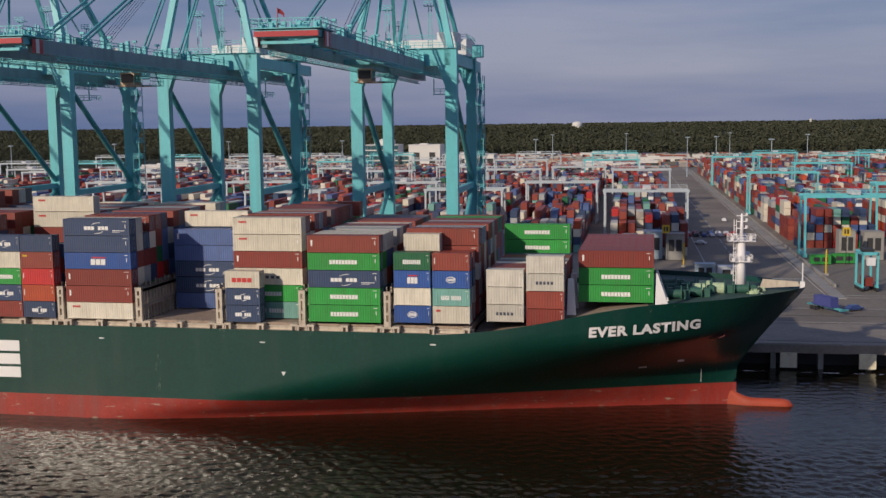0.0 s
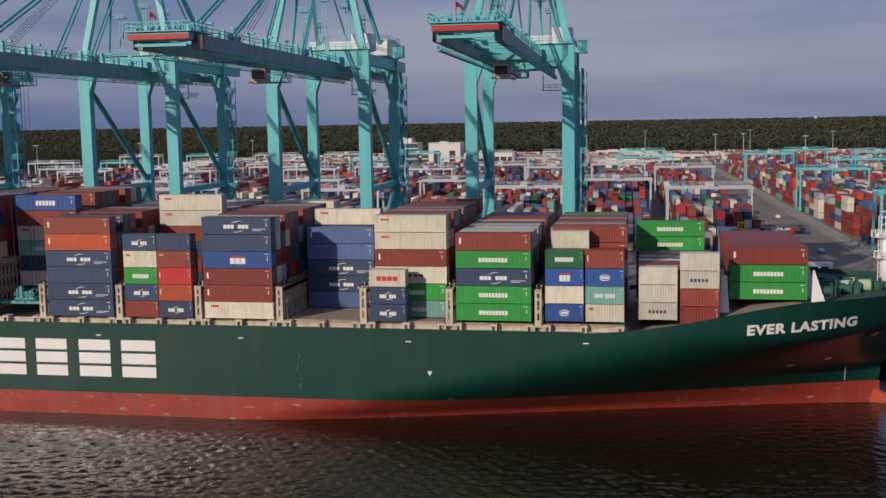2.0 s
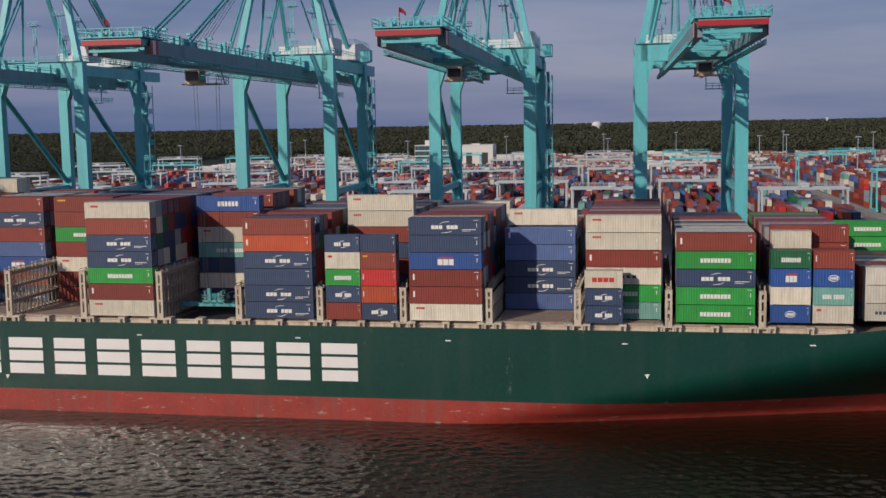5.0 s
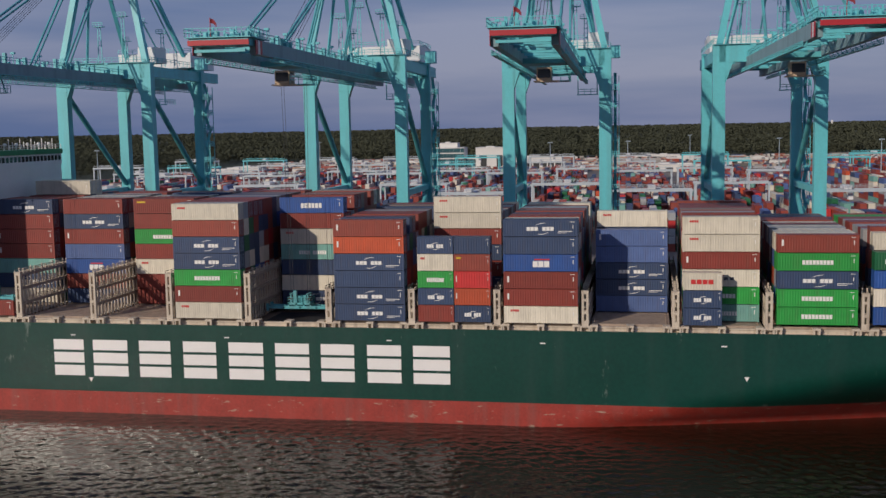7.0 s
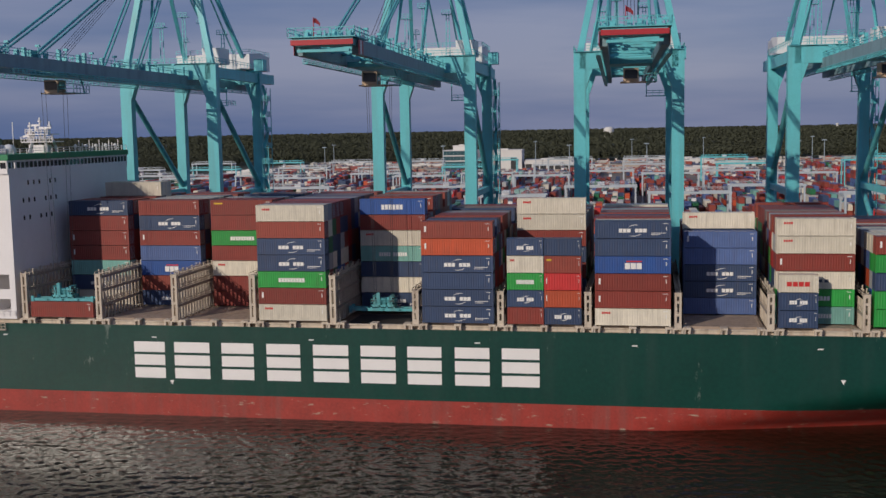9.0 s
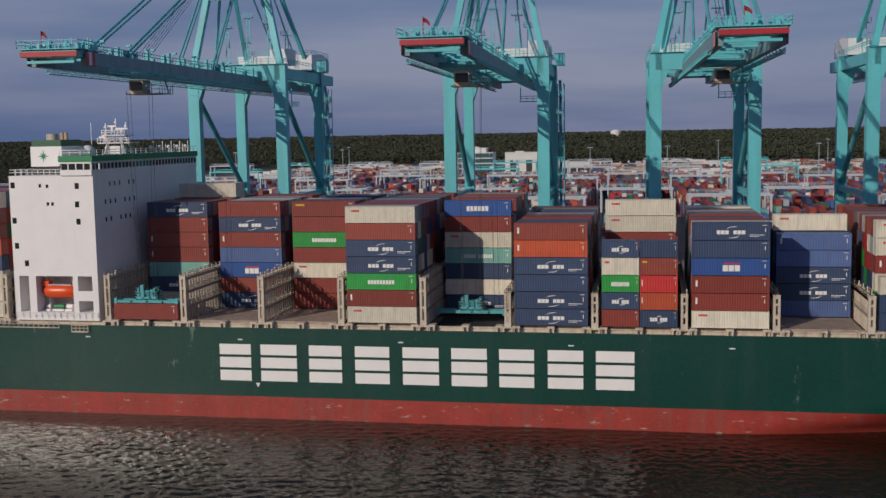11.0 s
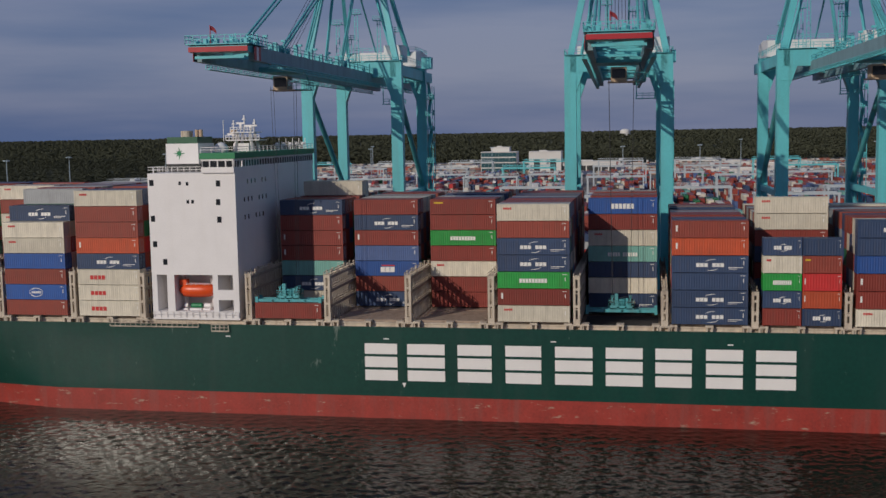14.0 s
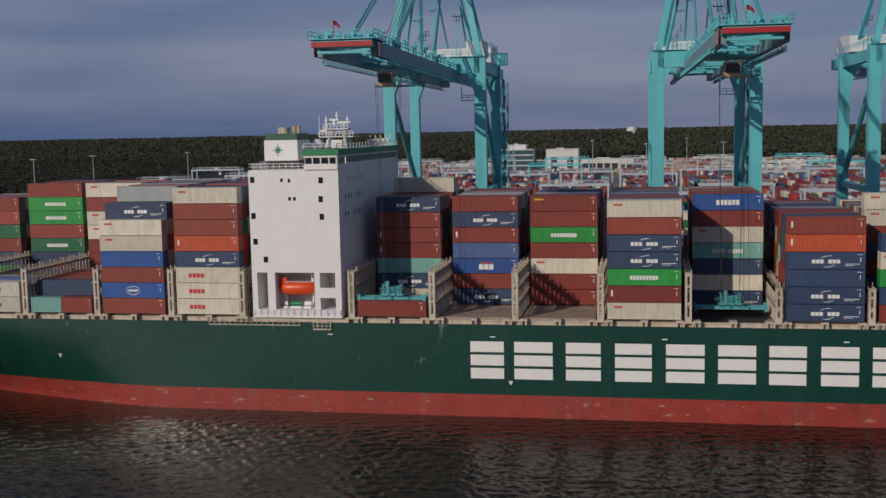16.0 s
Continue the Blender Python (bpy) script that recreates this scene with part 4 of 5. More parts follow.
for x0, (tiers, y0) in BEHIND.items():
    y = y0
    limit = 42.5 if x0 < 70 else 29.0 if x0 < 80 else 36.0
    z0 = CARGO_Z if x0 < 40 else CARGO_Z + 0.3 if x0 < 70 else CARGO_Z if x0 < 80 else 20.3
    while y < limit:
        t_here = max(2, tiers - (1 if rng.random() < 0.22 else 0) + EXTRA.get((x0, round((y - y0) / 2.5)), 0))
        if x0 == 87.2:
            t_here = 3
        for k in range(t_here - 1):
            inner.box(x0, y, z0 + k * TIER, x0 + 12.19, y + 2.42, z0 + k * TIER + 2.866)
        z = z0 + (t_here - 1) * TIER
        if y < y0 + 9 or x0 == 87.2 or (x0, round((y - y0) / 2.5)) in EXTRA:
            container(x0, y, z, 40, FARCOL.get((x0, round((y - y0) / 2.5)), "K" if x0 == 87.2 else rng.choice(["R", "K", "S", "W", "K", "R", "W", "N"])))
        else:
            roofs.box(x0, y, z, x0 + 12.19, y + 2.42, z + 2.866)
        y += 2.5
tagged(part("stacked_containers", inner, M_MIXED), "mixed maroon, navy, green and cream containers packed on the deck", "containers", kind="stuff")
tagged(part("top_containers", roofs, material("container_roofs", (0.2, 0.1, 0.1), 0.55, 0, 0.2, 0.4, 6.0, 0.01, (0.1, 0.08, 0.07), 0.35, 0.0, island_colours=[PAINT["maroon"], (0.2, 0.14, 0.13), PAINT["brick"], PAINT["grey"], PAINT["maroon"], PAINT["cream"], (0.16, 0.12, 0.12), PAINT["brick"], PAINT["navy"]])), "faded maroon, grey and cream containers topping the far rows", "containers", kind="stuff")
# ---- ship-to-shore cranes ----
GAUGE, LEGX, PORTAL = 31.0, 10.1, 61.5


def sts_crane(cx, wy, trolley_y, label, tipy):
    """Quay crane; local origin on the quay between the waterside legs, boom towards -y."""
    c = thing("quay_crane", label, "crane", "quay cranes", m=pose(cx, wy, QUAY_Z, 0, 0, 1.75))
    top = PORTAL - QUAY_Z + 4.0
    for lx in (-LEGX, LEGX):
        for ly in (0, GAUGE):
            leg = Shape()
            leg.beam((lx, ly, 2.4), (lx, ly, top), 2.5 if ly == 0 else 2.3, 2.2, up=(0, 1, 0))
            for k in range(6):
                leg.box(lx - 1.3, ly - 1.15, 9 + 9 * k, lx + 1.3, ly + 1.15, 9.12 + 9 * k)
            part("leg", leg, M_TEAL, c)
            bg = Shape()
            for k in range(4):
                bx = lx - 4.2 + 2.8 * k
                bg.box(bx - 1.1, ly - 0.6, 0.5, bx + 1.1, ly + 0.6, 1.5)
                bg.tube((bx - 0.6, ly - 0.35, 0.45), (bx - 0.6, ly + 0.35, 0.45), 0.42, 10)
                bg.tube((bx + 0.6, ly - 0.35, 0.45), (bx + 0.6, ly + 0.35, 0.45), 0.42, 10)
            bg.box(lx - 4.6, ly - 0.7, 1.5, lx + 4.6, ly + 0.7, 2.6)
            part("bogie", bg, M_TEALD, c)
        part("side_beam", Shape().beam((lx, 0, 30.5), (lx, GAUGE, 30.5), 1.1, 1.3), M_TEAL, c)
        part("top_beam", Shape().beam((lx, 0, top - 2.0), (lx, GAUGE + 12, top - 2.0), 1.4, 2.4), M_TEAL, c)
        part("diagonal_brace", Shape().tube((lx, 1.0, top - 6.5), (lx, GAUGE - 1.0, 32.0), 0.62, 10), M_TEALD, c)
        part("diagonal_brace", Shape().tube((lx, GAUGE - 1.0, 29.5), (lx, 1.2, 12.0), 0.55, 10), M_TEALD, c)
    for ly in (0, GAUGE):
        part("cross_beam", Shape().beam((-LEGX, ly, top - 1.9), (LEGX, ly, top - 1.9), 2.2, 3.4), M_TEAL, c)
        part("sill_beam", Shape().beam((-LEGX - 4, ly, 3.4), (LEGX + 4, ly, 3.4), 1.5, 1.9), M_TEAL, c)
        for sx in (-1, 1):
            part("haunch", Shape().face_set([(sx * (LEGX - 1.2), ly + dy, z) for dy in (-1.0, 1.0) for z in (top - 8, top - 3.4)] + [(sx * (LEGX - 2.8), ly + dy, top - 3.4) for dy in (-1.0, 1.0)], [(0, 1, 4), (2, 5, 3), (0, 4, 5, 2), (1, 3, 5, 4), (0, 2, 3, 1)]), M_TEAL, c)
    # boom: two box girders with cross ties, walkways and railings, hung under the portal
    bz0, bz1 = 55.7, 57.8
    for sx in (-1, 1):
        gdr = Shape()
        gdr.box(sx * 4.2 - 0.55 if sx > 0 else -4.75, tipy + 3.0, bz0, sx * 4.2 + 0.55 if sx > 0 else -3.65, GAUGE + 16, bz1)
        part("boom_girder", gdr, M_GIRDER, c)
        walk_ = Shape()
        xo = sx * 5.05
        walk_.box(xo - 0.35, tipy + 9, bz0 - 0.8, xo + 0.35, GAUGE + 14, bz0 - 0.7)
        walk_.rail([(xo + sx * 0.3, tipy + 9, bz0 - 0.7), (xo + sx * 0.3, GAUGE + 14, bz0 - 0.7)], 0.65, 1.3, 0.05)
        walk_.rail([(sx * 4.7, tipy + 3, bz1), (sx * 4.7, GAUGE + 14, bz1)], 1.1, 3.0, 0.05)
        for k in range(34):
            yy = tipy + 9.5 + 3.5 * k
            walk_.beam((sx * 4.5, yy, bz0 + 0.02), (xo, yy, bz0 - 0.75), 0.12)
        part("walkway", walk_, M_TEAL, c)
    tie_me = Shape().box(-3.9, -0.25, bz1 - 0.7, 3.9, 0.25, bz1 - 0.2).beam((-3.9, 0, bz1 - 0.4), (3.9, 6.8, bz1 - 0.4), 0.3).mesh("boom_tie", M_TEAL)
    for k in range(19):
        part("boom_tie", tie_me, M_TEAL, c).matrix_basis = Matrix.Translation((0, tipy + 6 + 6.8 * k, 0)) @ Matrix.Diagonal((1 if k % 2 else -1, 1, 1, 1))
    # boom tip: red band, platform crowded with sheaves and rails
    tip = Shape()
    tip.box(-4.4, tipy + 0.2, bz0 + 1.2, 4.4, tipy + 3.2, bz1 + 0.1)
    tip.box(-3.8, tipy + 0.6, bz0 + 0.3, 3.8, tipy + 1.2, bz0 + 0.7)
    tip.box(-4.9, tipy - 0.2, bz1 + 0.2, 4.9, tipy + 8.5, bz1 + 0.35)
    part("boom_tip", tip, M_TEAL, c)
    part("red_band", Shape().box(-4.55, tipy, bz0 + 1.25, 4.55, tipy + 0.3, bz1 - 0.1), M_CRED, c, "red warning band at the boom tip")
    for sx in (-4.785, 4.785):
        for dy, mm in ((2.4, M_CRED), (3.4, M_CWHITE), (4.4, M_CRED)):
            part("warning_stripe", Shape().box(sx - 0.032, tipy + dy, bz0 + 0.05, sx + 0.032, tipy + dy + 0.99, bz1 - 0.05), mm, c)
    pl = Shape()
    z = bz1 + 0.35
    pl.rail([(-4.9, tipy + 8.5, z), (-4.9, tipy - 0.2, z), (4.9, tipy - 0.2, z), (4.9, tipy + 8.5, z)], 1.2, 1.3, 0.05)
    for k in range(9):
        xx = -4.2 + k * 1.05
        pl.box(xx, tipy + 1.5 + (k % 3), z, xx + 0.5, tipy + 2.4 + (k % 3), z + 0.6 + 0.35 * (k % 2))
    for sx in (-3, 0.5, 3.2):
        pl.tube((sx, tipy + 4.5, z + 0.7), (sx + 0.5, tipy + 4.5, z + 0.7), 0.65, 12)
        pl.beam((sx, tipy + 6.5, z), (sx, tipy + 6.5, z + 2.0), 0.18)
    for k in range(16):
        xx, yy = -4.5 + 0.58 * k, tipy + 5.2 + 1.1 * ((k * 7) % 3)
        pl.box(xx, yy, z, xx + 0.22, yy + 0.3, z + 0.5 + 0.4 * ((k * 5) % 4))
    part("tip_platform", pl, M_TEAL, c)
    flag = part("flag_pole", Shape().tube((-1.2, tipy + 0.4, z), (-1.2, tipy + 0.4, z + 2.7), 0.07, 6), M_CRED, c)
    cloth = Shape()
    for k in range(6):
        a0, a1 = k / 6, (k + 1) / 6
        p0, p1 = [((-1.2 + 1.0 * a, tipy + 0.4 + 0.15 * math.sin(5 * a), z + 2.6 - 0.75 * a * a), (-1.2 + 1.0 * a, tipy + 0.4 + 0.15 * math.sin(5 * a), z + 1.95 - 0.6 * a * a)) for a in (a0, a1)]
        cloth.face_set([p0[1], p1[1], p1[0], p0[0]] + [(q[0], q[1] + 0.03, q[2]) for q in (p0[1], p1[1], p1[0], p0[0])], [(0, 1, 2, 3), (7, 6, 5, 4)])
    part("flag", cloth, M_FLAG, flag, "small drooping red flag")
    # lattice between the girders under the walk, hose trays and lamps
    fl_me = Shape().beam((0, 0, bz1), (0, 0, bz1 + 1.9), 0.12).box(-0.35, -0.3, bz1 + 1.8, 0.35, 0.3, bz1 + 2.15).mesh("floodlight", M_TEAL)
    for k in range(10):
        for sx in (-4.4, 4.4):
            part("floodlight", fl_me, M_TEAL, c).location = (sx, tipy + 9 + 9.5 * k, 0)
    gear = Shape()
    for k in range(46):
        yy = tipy + 9 + 2.3 * k
        sx = 4.4 if (k * 7) % 3 else -4.4
        hh = 0.5 + 0.45 * ((k * 5) % 4)
        gear.box(sx - 0.3, yy, bz1, sx + 0.3, yy + 0.7, bz1 + hh)
    tagged(part("boom_top_gear", gear, M_TEAL, c), kind="stuff")
    for sx, yy, h in ((-5.2, 9, 9), (-2.5, 16, 12), (3.5, 13, 10), (5.6, 20, 8), (-6.5, 26, 7)):
        lad = Shape()
        for dx in (-0.5, 0.5):
            lad.beam((sx + dx, yy, top), (sx + dx * 0.6, yy, top + h), 0.16)
        for k in range(int(h / 1.1)):
            lad.beam((sx - 0.5, yy, top + 1.1 * k + 0.4), (sx + 0.5, yy, top + 1.1 * k + 0.4), 0.1)
        lad.box(sx - 1.2, yy - 0.8, top + h, sx + 1.2, yy + 0.8, top + h + 0.12)
        lad.rail([(sx - 1.2, yy - 0.8, top + h), (sx + 1.2, yy - 0.8, top + h)], 1.0, 0.8, 0.05)
        part("service_tower", lad, M_TEAL, c)
    # upper frame, stays and back reach
    af = Shape()
    for sx in (-1, 1):
        af.beam((sx * LEGX, 0, top - 0.5), (sx * 3.4, 3.0, top + 32), 1.3, 1.5, up=(0, 1, 0))
        af.beam((sx * 3.4, 3.0, top + 32), (sx * 8.0, GAUGE, top), 0.8, 0.8)
        af.beam((sx * LEGX * 0.8, 8, top), (sx * 4.2, 3.0, top + 18), 0.5, 0.5)
    af.beam((-3.4, 3.0, top + 31), (3.4, 3.0, top + 31), 1.2, 1.4)
    af.beam((-7.1, 1.4, top + 15), (7.1, 1.4, top + 15), 0.8, 1.0)
    part("upper_frame", af, M_TEAL, c)
    for sx in (-3.9, 3.9):
        for yy in (-26.0, -66.0):
            st = Shape()
            st.tube((sx * 0.85, 2.5, top + 30), (sx, yy, bz1 + 0.2), 0.24, 6)
            st.tube((sx * 0.8, 2.5, top + 28.6), (sx, yy + 1.6, bz1 + 0.2), 0.2, 6)
            st.box(sx - 0.4, yy - 1.2, bz1, sx + 0.4, yy + 1.6, bz1 + 1.1)
            part("stay", st, M_TEALD, c)
        st = Shape()
        st.tube((sx * 0.7, 2.5, top + 31), (sx * 0.6, GAUGE + 10, top + 1), 0.22, 6)
        part("stay", st, M_TEALD, c)
    st = Shape()
    for k in range(5):
        st.tube((-1.2 + 0.6 * k, 2.5, top + 29), (-1.2 + 0.6 * k, -50, bz1 + 1.0), 0.05, 4)
    part("hoist_rope", st, M_DARK, c)
    # trolley with the driver's cab under the girders
    tr = Shape()
    tr.box(-3.7, trolley_y - 4.5, bz0 - 0.2, 3.7, trolley_y + 4.5, bz0 + 0.7)
    tr.rail([(1.4, trolley_y - 4.4, bz0 - 3.2), (4.4, trolley_y - 4.4, bz0 - 3.2), (4.4, trolley_y + 1.5, bz0 - 3.2)], 1.3, 1.2, 0.05)
    tr.box(1.4, trolley_y - 4.4, bz0 - 3.3, 4.4, trolley_y + 1.5, bz0 - 3.2)
    tr.beam((4.3, trolley_y, bz0 - 3.2), (3.4, trolley_y, bz0), 0.2)
    part("trolley", tr, M_TEALD, c)
    cab = part("driver_cab", Shape().box(-1.3, trolley_y - 4.2, bz0 - 3.2, 1.3, trolley_y - 1.2, bz0 - 0.9).box(-1.8, trolley_y - 4.6, bz0 - 3.4, 2.6, trolley_y - 0.4, bz0 - 3.2), M_CAB, c, "tan driver's cab under the trolley")
    part("cab_window", Shape().box(-1.1, trolley_y - 4.24, bz0 - 2.7, 1.1, trolley_y - 4.1, bz0 - 1.2).box(1.29, trolley_y - 3.9, bz0 - 2.6, 1.34, trolley_y - 1.6, bz0 - 1.3), M_GLASS, cab)
    hang = Shape()
    hang.rail([(4.0, 14, bz0 - 4.2), (8.2, 14, bz0 - 4.2), (8.2, 20, bz0 - 4.2)], 1.1, 1.2, 0.06)
    hang.box(3.8, 13.6, bz0 - 4.4, 8.4, 14.4, bz0 - 4.2)
    hang.beam((4.0, 14, bz0), (4.0, 14, bz0 - 4.3), 0.2)
    hang.beam((8.2, 14, bz0), (8.2, 14, bz0 - 4.3), 0.2)
    part("hanging_platform", hang, M_TEAL, c)
    # machinery house and electrical rooms
    mh = Shape().box(-9.6, GAUGE - 3, top + 0.2, 9.4, GAUGE + 13, top + 3.9)
    mh.face_set([(-9.6, GAUGE - 3, top + 3.9), (9.4, GAUGE - 3, top + 3.9), (9.4, GAUGE + 13, top + 3.9), (-9.6, GAUGE + 13, top + 3.9), (-9.6, GAUGE + 5, top + 4.5), (9.4, GAUGE + 5, top + 4.5)], [(0, 1, 5, 4), (1, 2, 5), (2, 3, 4, 5), (3, 0, 4)])
    part("machinery_house", mh, M_CWHITE, c, "white machinery house on the back reach")
    part("electrical_room", Shape().box(6.6, 3.5, top + 0.1, 10.8, 9.5, top + 3.6), M_CWHITE, c)
    rl = Shape()
    rl.box(-LEGX - 1.2, -1.6, top - 0.1, LEGX + 1.2, 1.6, top + 0.02)
    rl.rail([(-LEGX - 1.2, -1.6, top), (LEGX + 1.2, -1.6, top), (LEGX + 1.2, 1.6, top)], 1.1, 1.7, 0.05)
    rl.rail([(-LEGX - 1.2, -1.6, top), (-LEGX - 1.2, GAUGE, top)], 1.1, 2.5, 0.05)
    rl.rail([(LEGX + 1.2, -1.6, top), (LEGX + 1.2, GAUGE, top)], 1.1, 2.5, 0.05)
    rl.rail([(-9.6, GAUGE - 3, top + 3.9), (9.4, GAUGE - 3, top + 3.9), (9.4, GAUGE + 13, top + 3.9)], 1.1, 2.0, 0.05)
    part("top_railing", rl, M_TEAL, c)
    # stair tower on the landside leg
    stt = Shape()
    for k in range(13):
        zz = 6 + 3.9 * k
        sy = 1 if k % 2 else -1
        stt.box(LEGX + 1.2, GAUGE - 1.6, zz, LEGX + 2.9, GAUGE + 1.6, zz + 0.1)
        stt.rail([(LEGX + 2.9, GAUGE - 1.6, zz), (LEGX + 2.9, GAUGE + 1.6, zz)], 1.2, 0.8, 0.07)
        stt.rail([(LEGX + 1.2, GAUGE - 1.6, zz), (LEGX + 2.9, GAUGE - 1.6, zz)], 1.2, 0.6, 0.07)
        stt.beam((LEGX + 2.0, GAUGE - 1.5 * sy, zz), (LEGX + 2.0, GAUGE + 1.5 * sy, zz + 3.9), 0.7, 0.2)
    for dx, dy in ((1.3, -1.6), (2.9, -1.6), (1.3, 1.6), (2.9, 1.6)):
        stt.beam((LEGX + dx, GAUGE + dy, 6), (LEGX + dx, GAUGE + dy, 56), 0.16)
    stt.box(LEGX + 0.9, GAUGE - 4.5, top - 0.4, LEGX + 3.2, GAUGE - 1.5, top + 2.4)
    part("stair_tower", stt, M_TEAL, c)
    return c


CRANE_LABEL = "tall teal steel quay crane with its boom lowered over the ship"
sts_crane(47.5, 55.9, -32.0, CRANE_LABEL, -82.8)
sts_crane(4.3, 55.2, -36.0, CRANE_LABEL, -83.6)
sts_crane(-39.3, 55.0, -49.0, CRANE_LABEL, -83.5)
sts_crane(-97.5, 54.4, -49.0, CRANE_LABEL, -83.5)


def spreader(x, y, z, with_ropes):
    sp = thing("spreader", "teal container spreader with a headblock, hanging on ropes", "spreader", "spreaders under the cranes", m=Matrix.Translation((x, y, z)))
    b = Shape()
    b.box(-6.0, 0.1, 0, 6.0, 0.45, 0.5), b.box(-6.0, 1.95, 0, 6.0, 2.3, 0.5)
    for xx in (-6.1, -3, 0, 3, 5.8):
        b.box(xx, 0.1, 0.05, xx + 0.3, 2.3, 0.4)
    for xx in (-6.1, 5.6):
        b.box(xx, -0.05, -0.35, xx + 0.5, 0.3, 0.9), b.box(xx, 2.1, -0.35, xx + 0.5, 2.45, 0.9)
    part("beam_frame", b, M_TEALD, sp)
    h = Shape()
    h.box(-2.2, 0.2, 0.7, 2.2, 0.5, 1.1), h.box(-2.2, 1.9, 0.7, 2.2, 2.2, 1.1)
    for xx in (-2.2, -0.7, 0.6, 1.9):
        h.box(xx, 0.2, 0.5, xx + 0.3, 2.2, 1.0)
    for xx in (-1.7, 1.4):
        for yy in (0.3, 1.9):
            h.box(xx, yy, 1.0, xx + 0.25, yy + 0.2, 2.6)
        h.box(xx - 0.1, 0.3, 2.5, xx + 0.35, 2.1, 2.7)
    h.rail([(-2.2, 0.2, 1.1), (2.2, 0.2, 1.1), (2.2, 2.2, 1.1), (-2.2, 2.2, 1.1), (-2.2, 0.2, 1.1)], 0.9, 0.9, 0.04)
    part("headblock", h, M_TEALD, sp)
    for xx in (-1.6, 1.5):
        for yy in (0.7, 1.5):
            part("sheave", Shape().tube((xx - 0.45, yy, 1.75), (xx + 0.45, yy, 1.75), 0.42, 14), M_DARK, sp)
    part("cable_basket", Shape().tube((0.05, 1.2, 1.0), (0.05, 1.2, 2.2), 0.5, 12, 0.75), M_TEALD, sp)
    part("control_box", Shape().box(-1.15, 0.35, 1.0, -0.55, 1.0, 3.2).box(0.75, 0.4, 1.0, 1.2, 0.9, 2.4), M_TEALD, sp)
    if with_ropes:
        r = Shape()
        for xx in (-1.5, 1.5):
            for yy in (0.5, 1.9):
                r.tube((xx, yy, 2.3), (xx * 1.4, yy, 58.0 - z), 0.035, 5)
        part("rope", r, M_DARK, sp)


spreader(-95.4, 0.2, CARGO_Z + 2.95, True)
spreader(-37.4, 6.0, CARGO_Z + 0.9, True)

# ---- forecastle ----
FZ = 20.0
fm = thing("foremast", "white tubular foremast with two platforms on the forecastle", "mast", m=Matrix.Translation((114.3, YC, FZ - 0.8)))
part("mast_tube", Shape().tube((0, 0, 0), (0, 0, 10.5), 0.85, 14, 0.65).tube((0, 0, 10.5), (0, 0, 14.6), 0.35, 10, 0.2), M_HOUSE, fm, smooth=True)
pf = Shape()
for z, r in ((9.8, 2.4), (6.2, 1.9)):
    pf.box(-r, -1.2, z, r, 1.2, z + 0.12)
    pf.rail([(-r, -1.2, z), (r, -1.2, z), (r, 1.2, z), (-r, 1.2, z), (-r, -1.2, z)], 1.1, 0.8, 0.05)
    pf.box(r * 0.5, -1.3, z + 0.1, r * 0.5 + 0.5, -0.8, z + 0.9), pf.box(-r * 0.6 - 0.5, -1.3, z + 0.1, -r * 0.6, -0.8, z + 0.7)
pf.beam((-0.9, 0, 0), (-0.9, 0, 13.5), 0.12), pf.beam((-1.3, 0, 0), (-1.3, 0, 13.5), 0.12)
for k in range(16):
    pf.beam((-1.3, 0, 0.5 + 0.8 * k), (-0.9, 0, 0.5 + 0.8 * k), 0.08)
for z in (12.0, 13.2, 14.2):
    pf.beam((-0.9, 0, z), (0.9, 0, z), 0.14)
    pf.box(0.6, -0.2, z, 0.95, 0.2, z + 0.5)
part("platform", pf, M_HOUSE, fm)
fdk, fpts = Shape(), []
for k in range(14):
    x = min(98.5 + 2 * k, stem_x(20.2) - 0.4)
    z = deck_z(x) - 0.86
    hb = max(0.05, half_breadth(x, z) - 0.1)
    fpts += [(x, YC - hb, z), (x, YC + hb, z)]
fdk.face_set(fpts, [(2 * k, 2 * k + 2, 2 * k + 3, 2 * k + 1) for k in range(13)])
part("forecastle_deck", fdk, M_FDECK, ship, "dark green painted forecastle deck")
bk = thing("breakwater", "white steel breakwater frames around the foremost containers", "breakwater")
for x0, x1, h in ((85.5, 87.0, 6.0), (99.6, 102.4, 7.0)):
    for yy in (6.0, 12.5):
        y0 = max(yy, hull_y(x1, 19) + 1.0)
        part("plate", Shape().face_set([(x0, y0, 18.6), (x1, y0, 18.6), (x1 - (0.4 if h < 7 else 2.4), y0, 18.6 + h), (x0 + 0.2, y0, 18.6 + h), (x0, y0 + 0.4, 18.6), (x1, y0 + 0.4, 18.6), (x1 - (0.4 if h < 7 else 2.4), y0 + 0.4, 18.6 + h), (x0 + 0.2, y0 + 0.4, 18.6 + h)],
                     [(0, 1, 2, 3), (7, 6, 5, 4), (0, 4, 5, 1), (1, 5, 6, 2), (2, 6, 7, 3), (3, 7, 4, 0)]), M_HOUSE, bk)
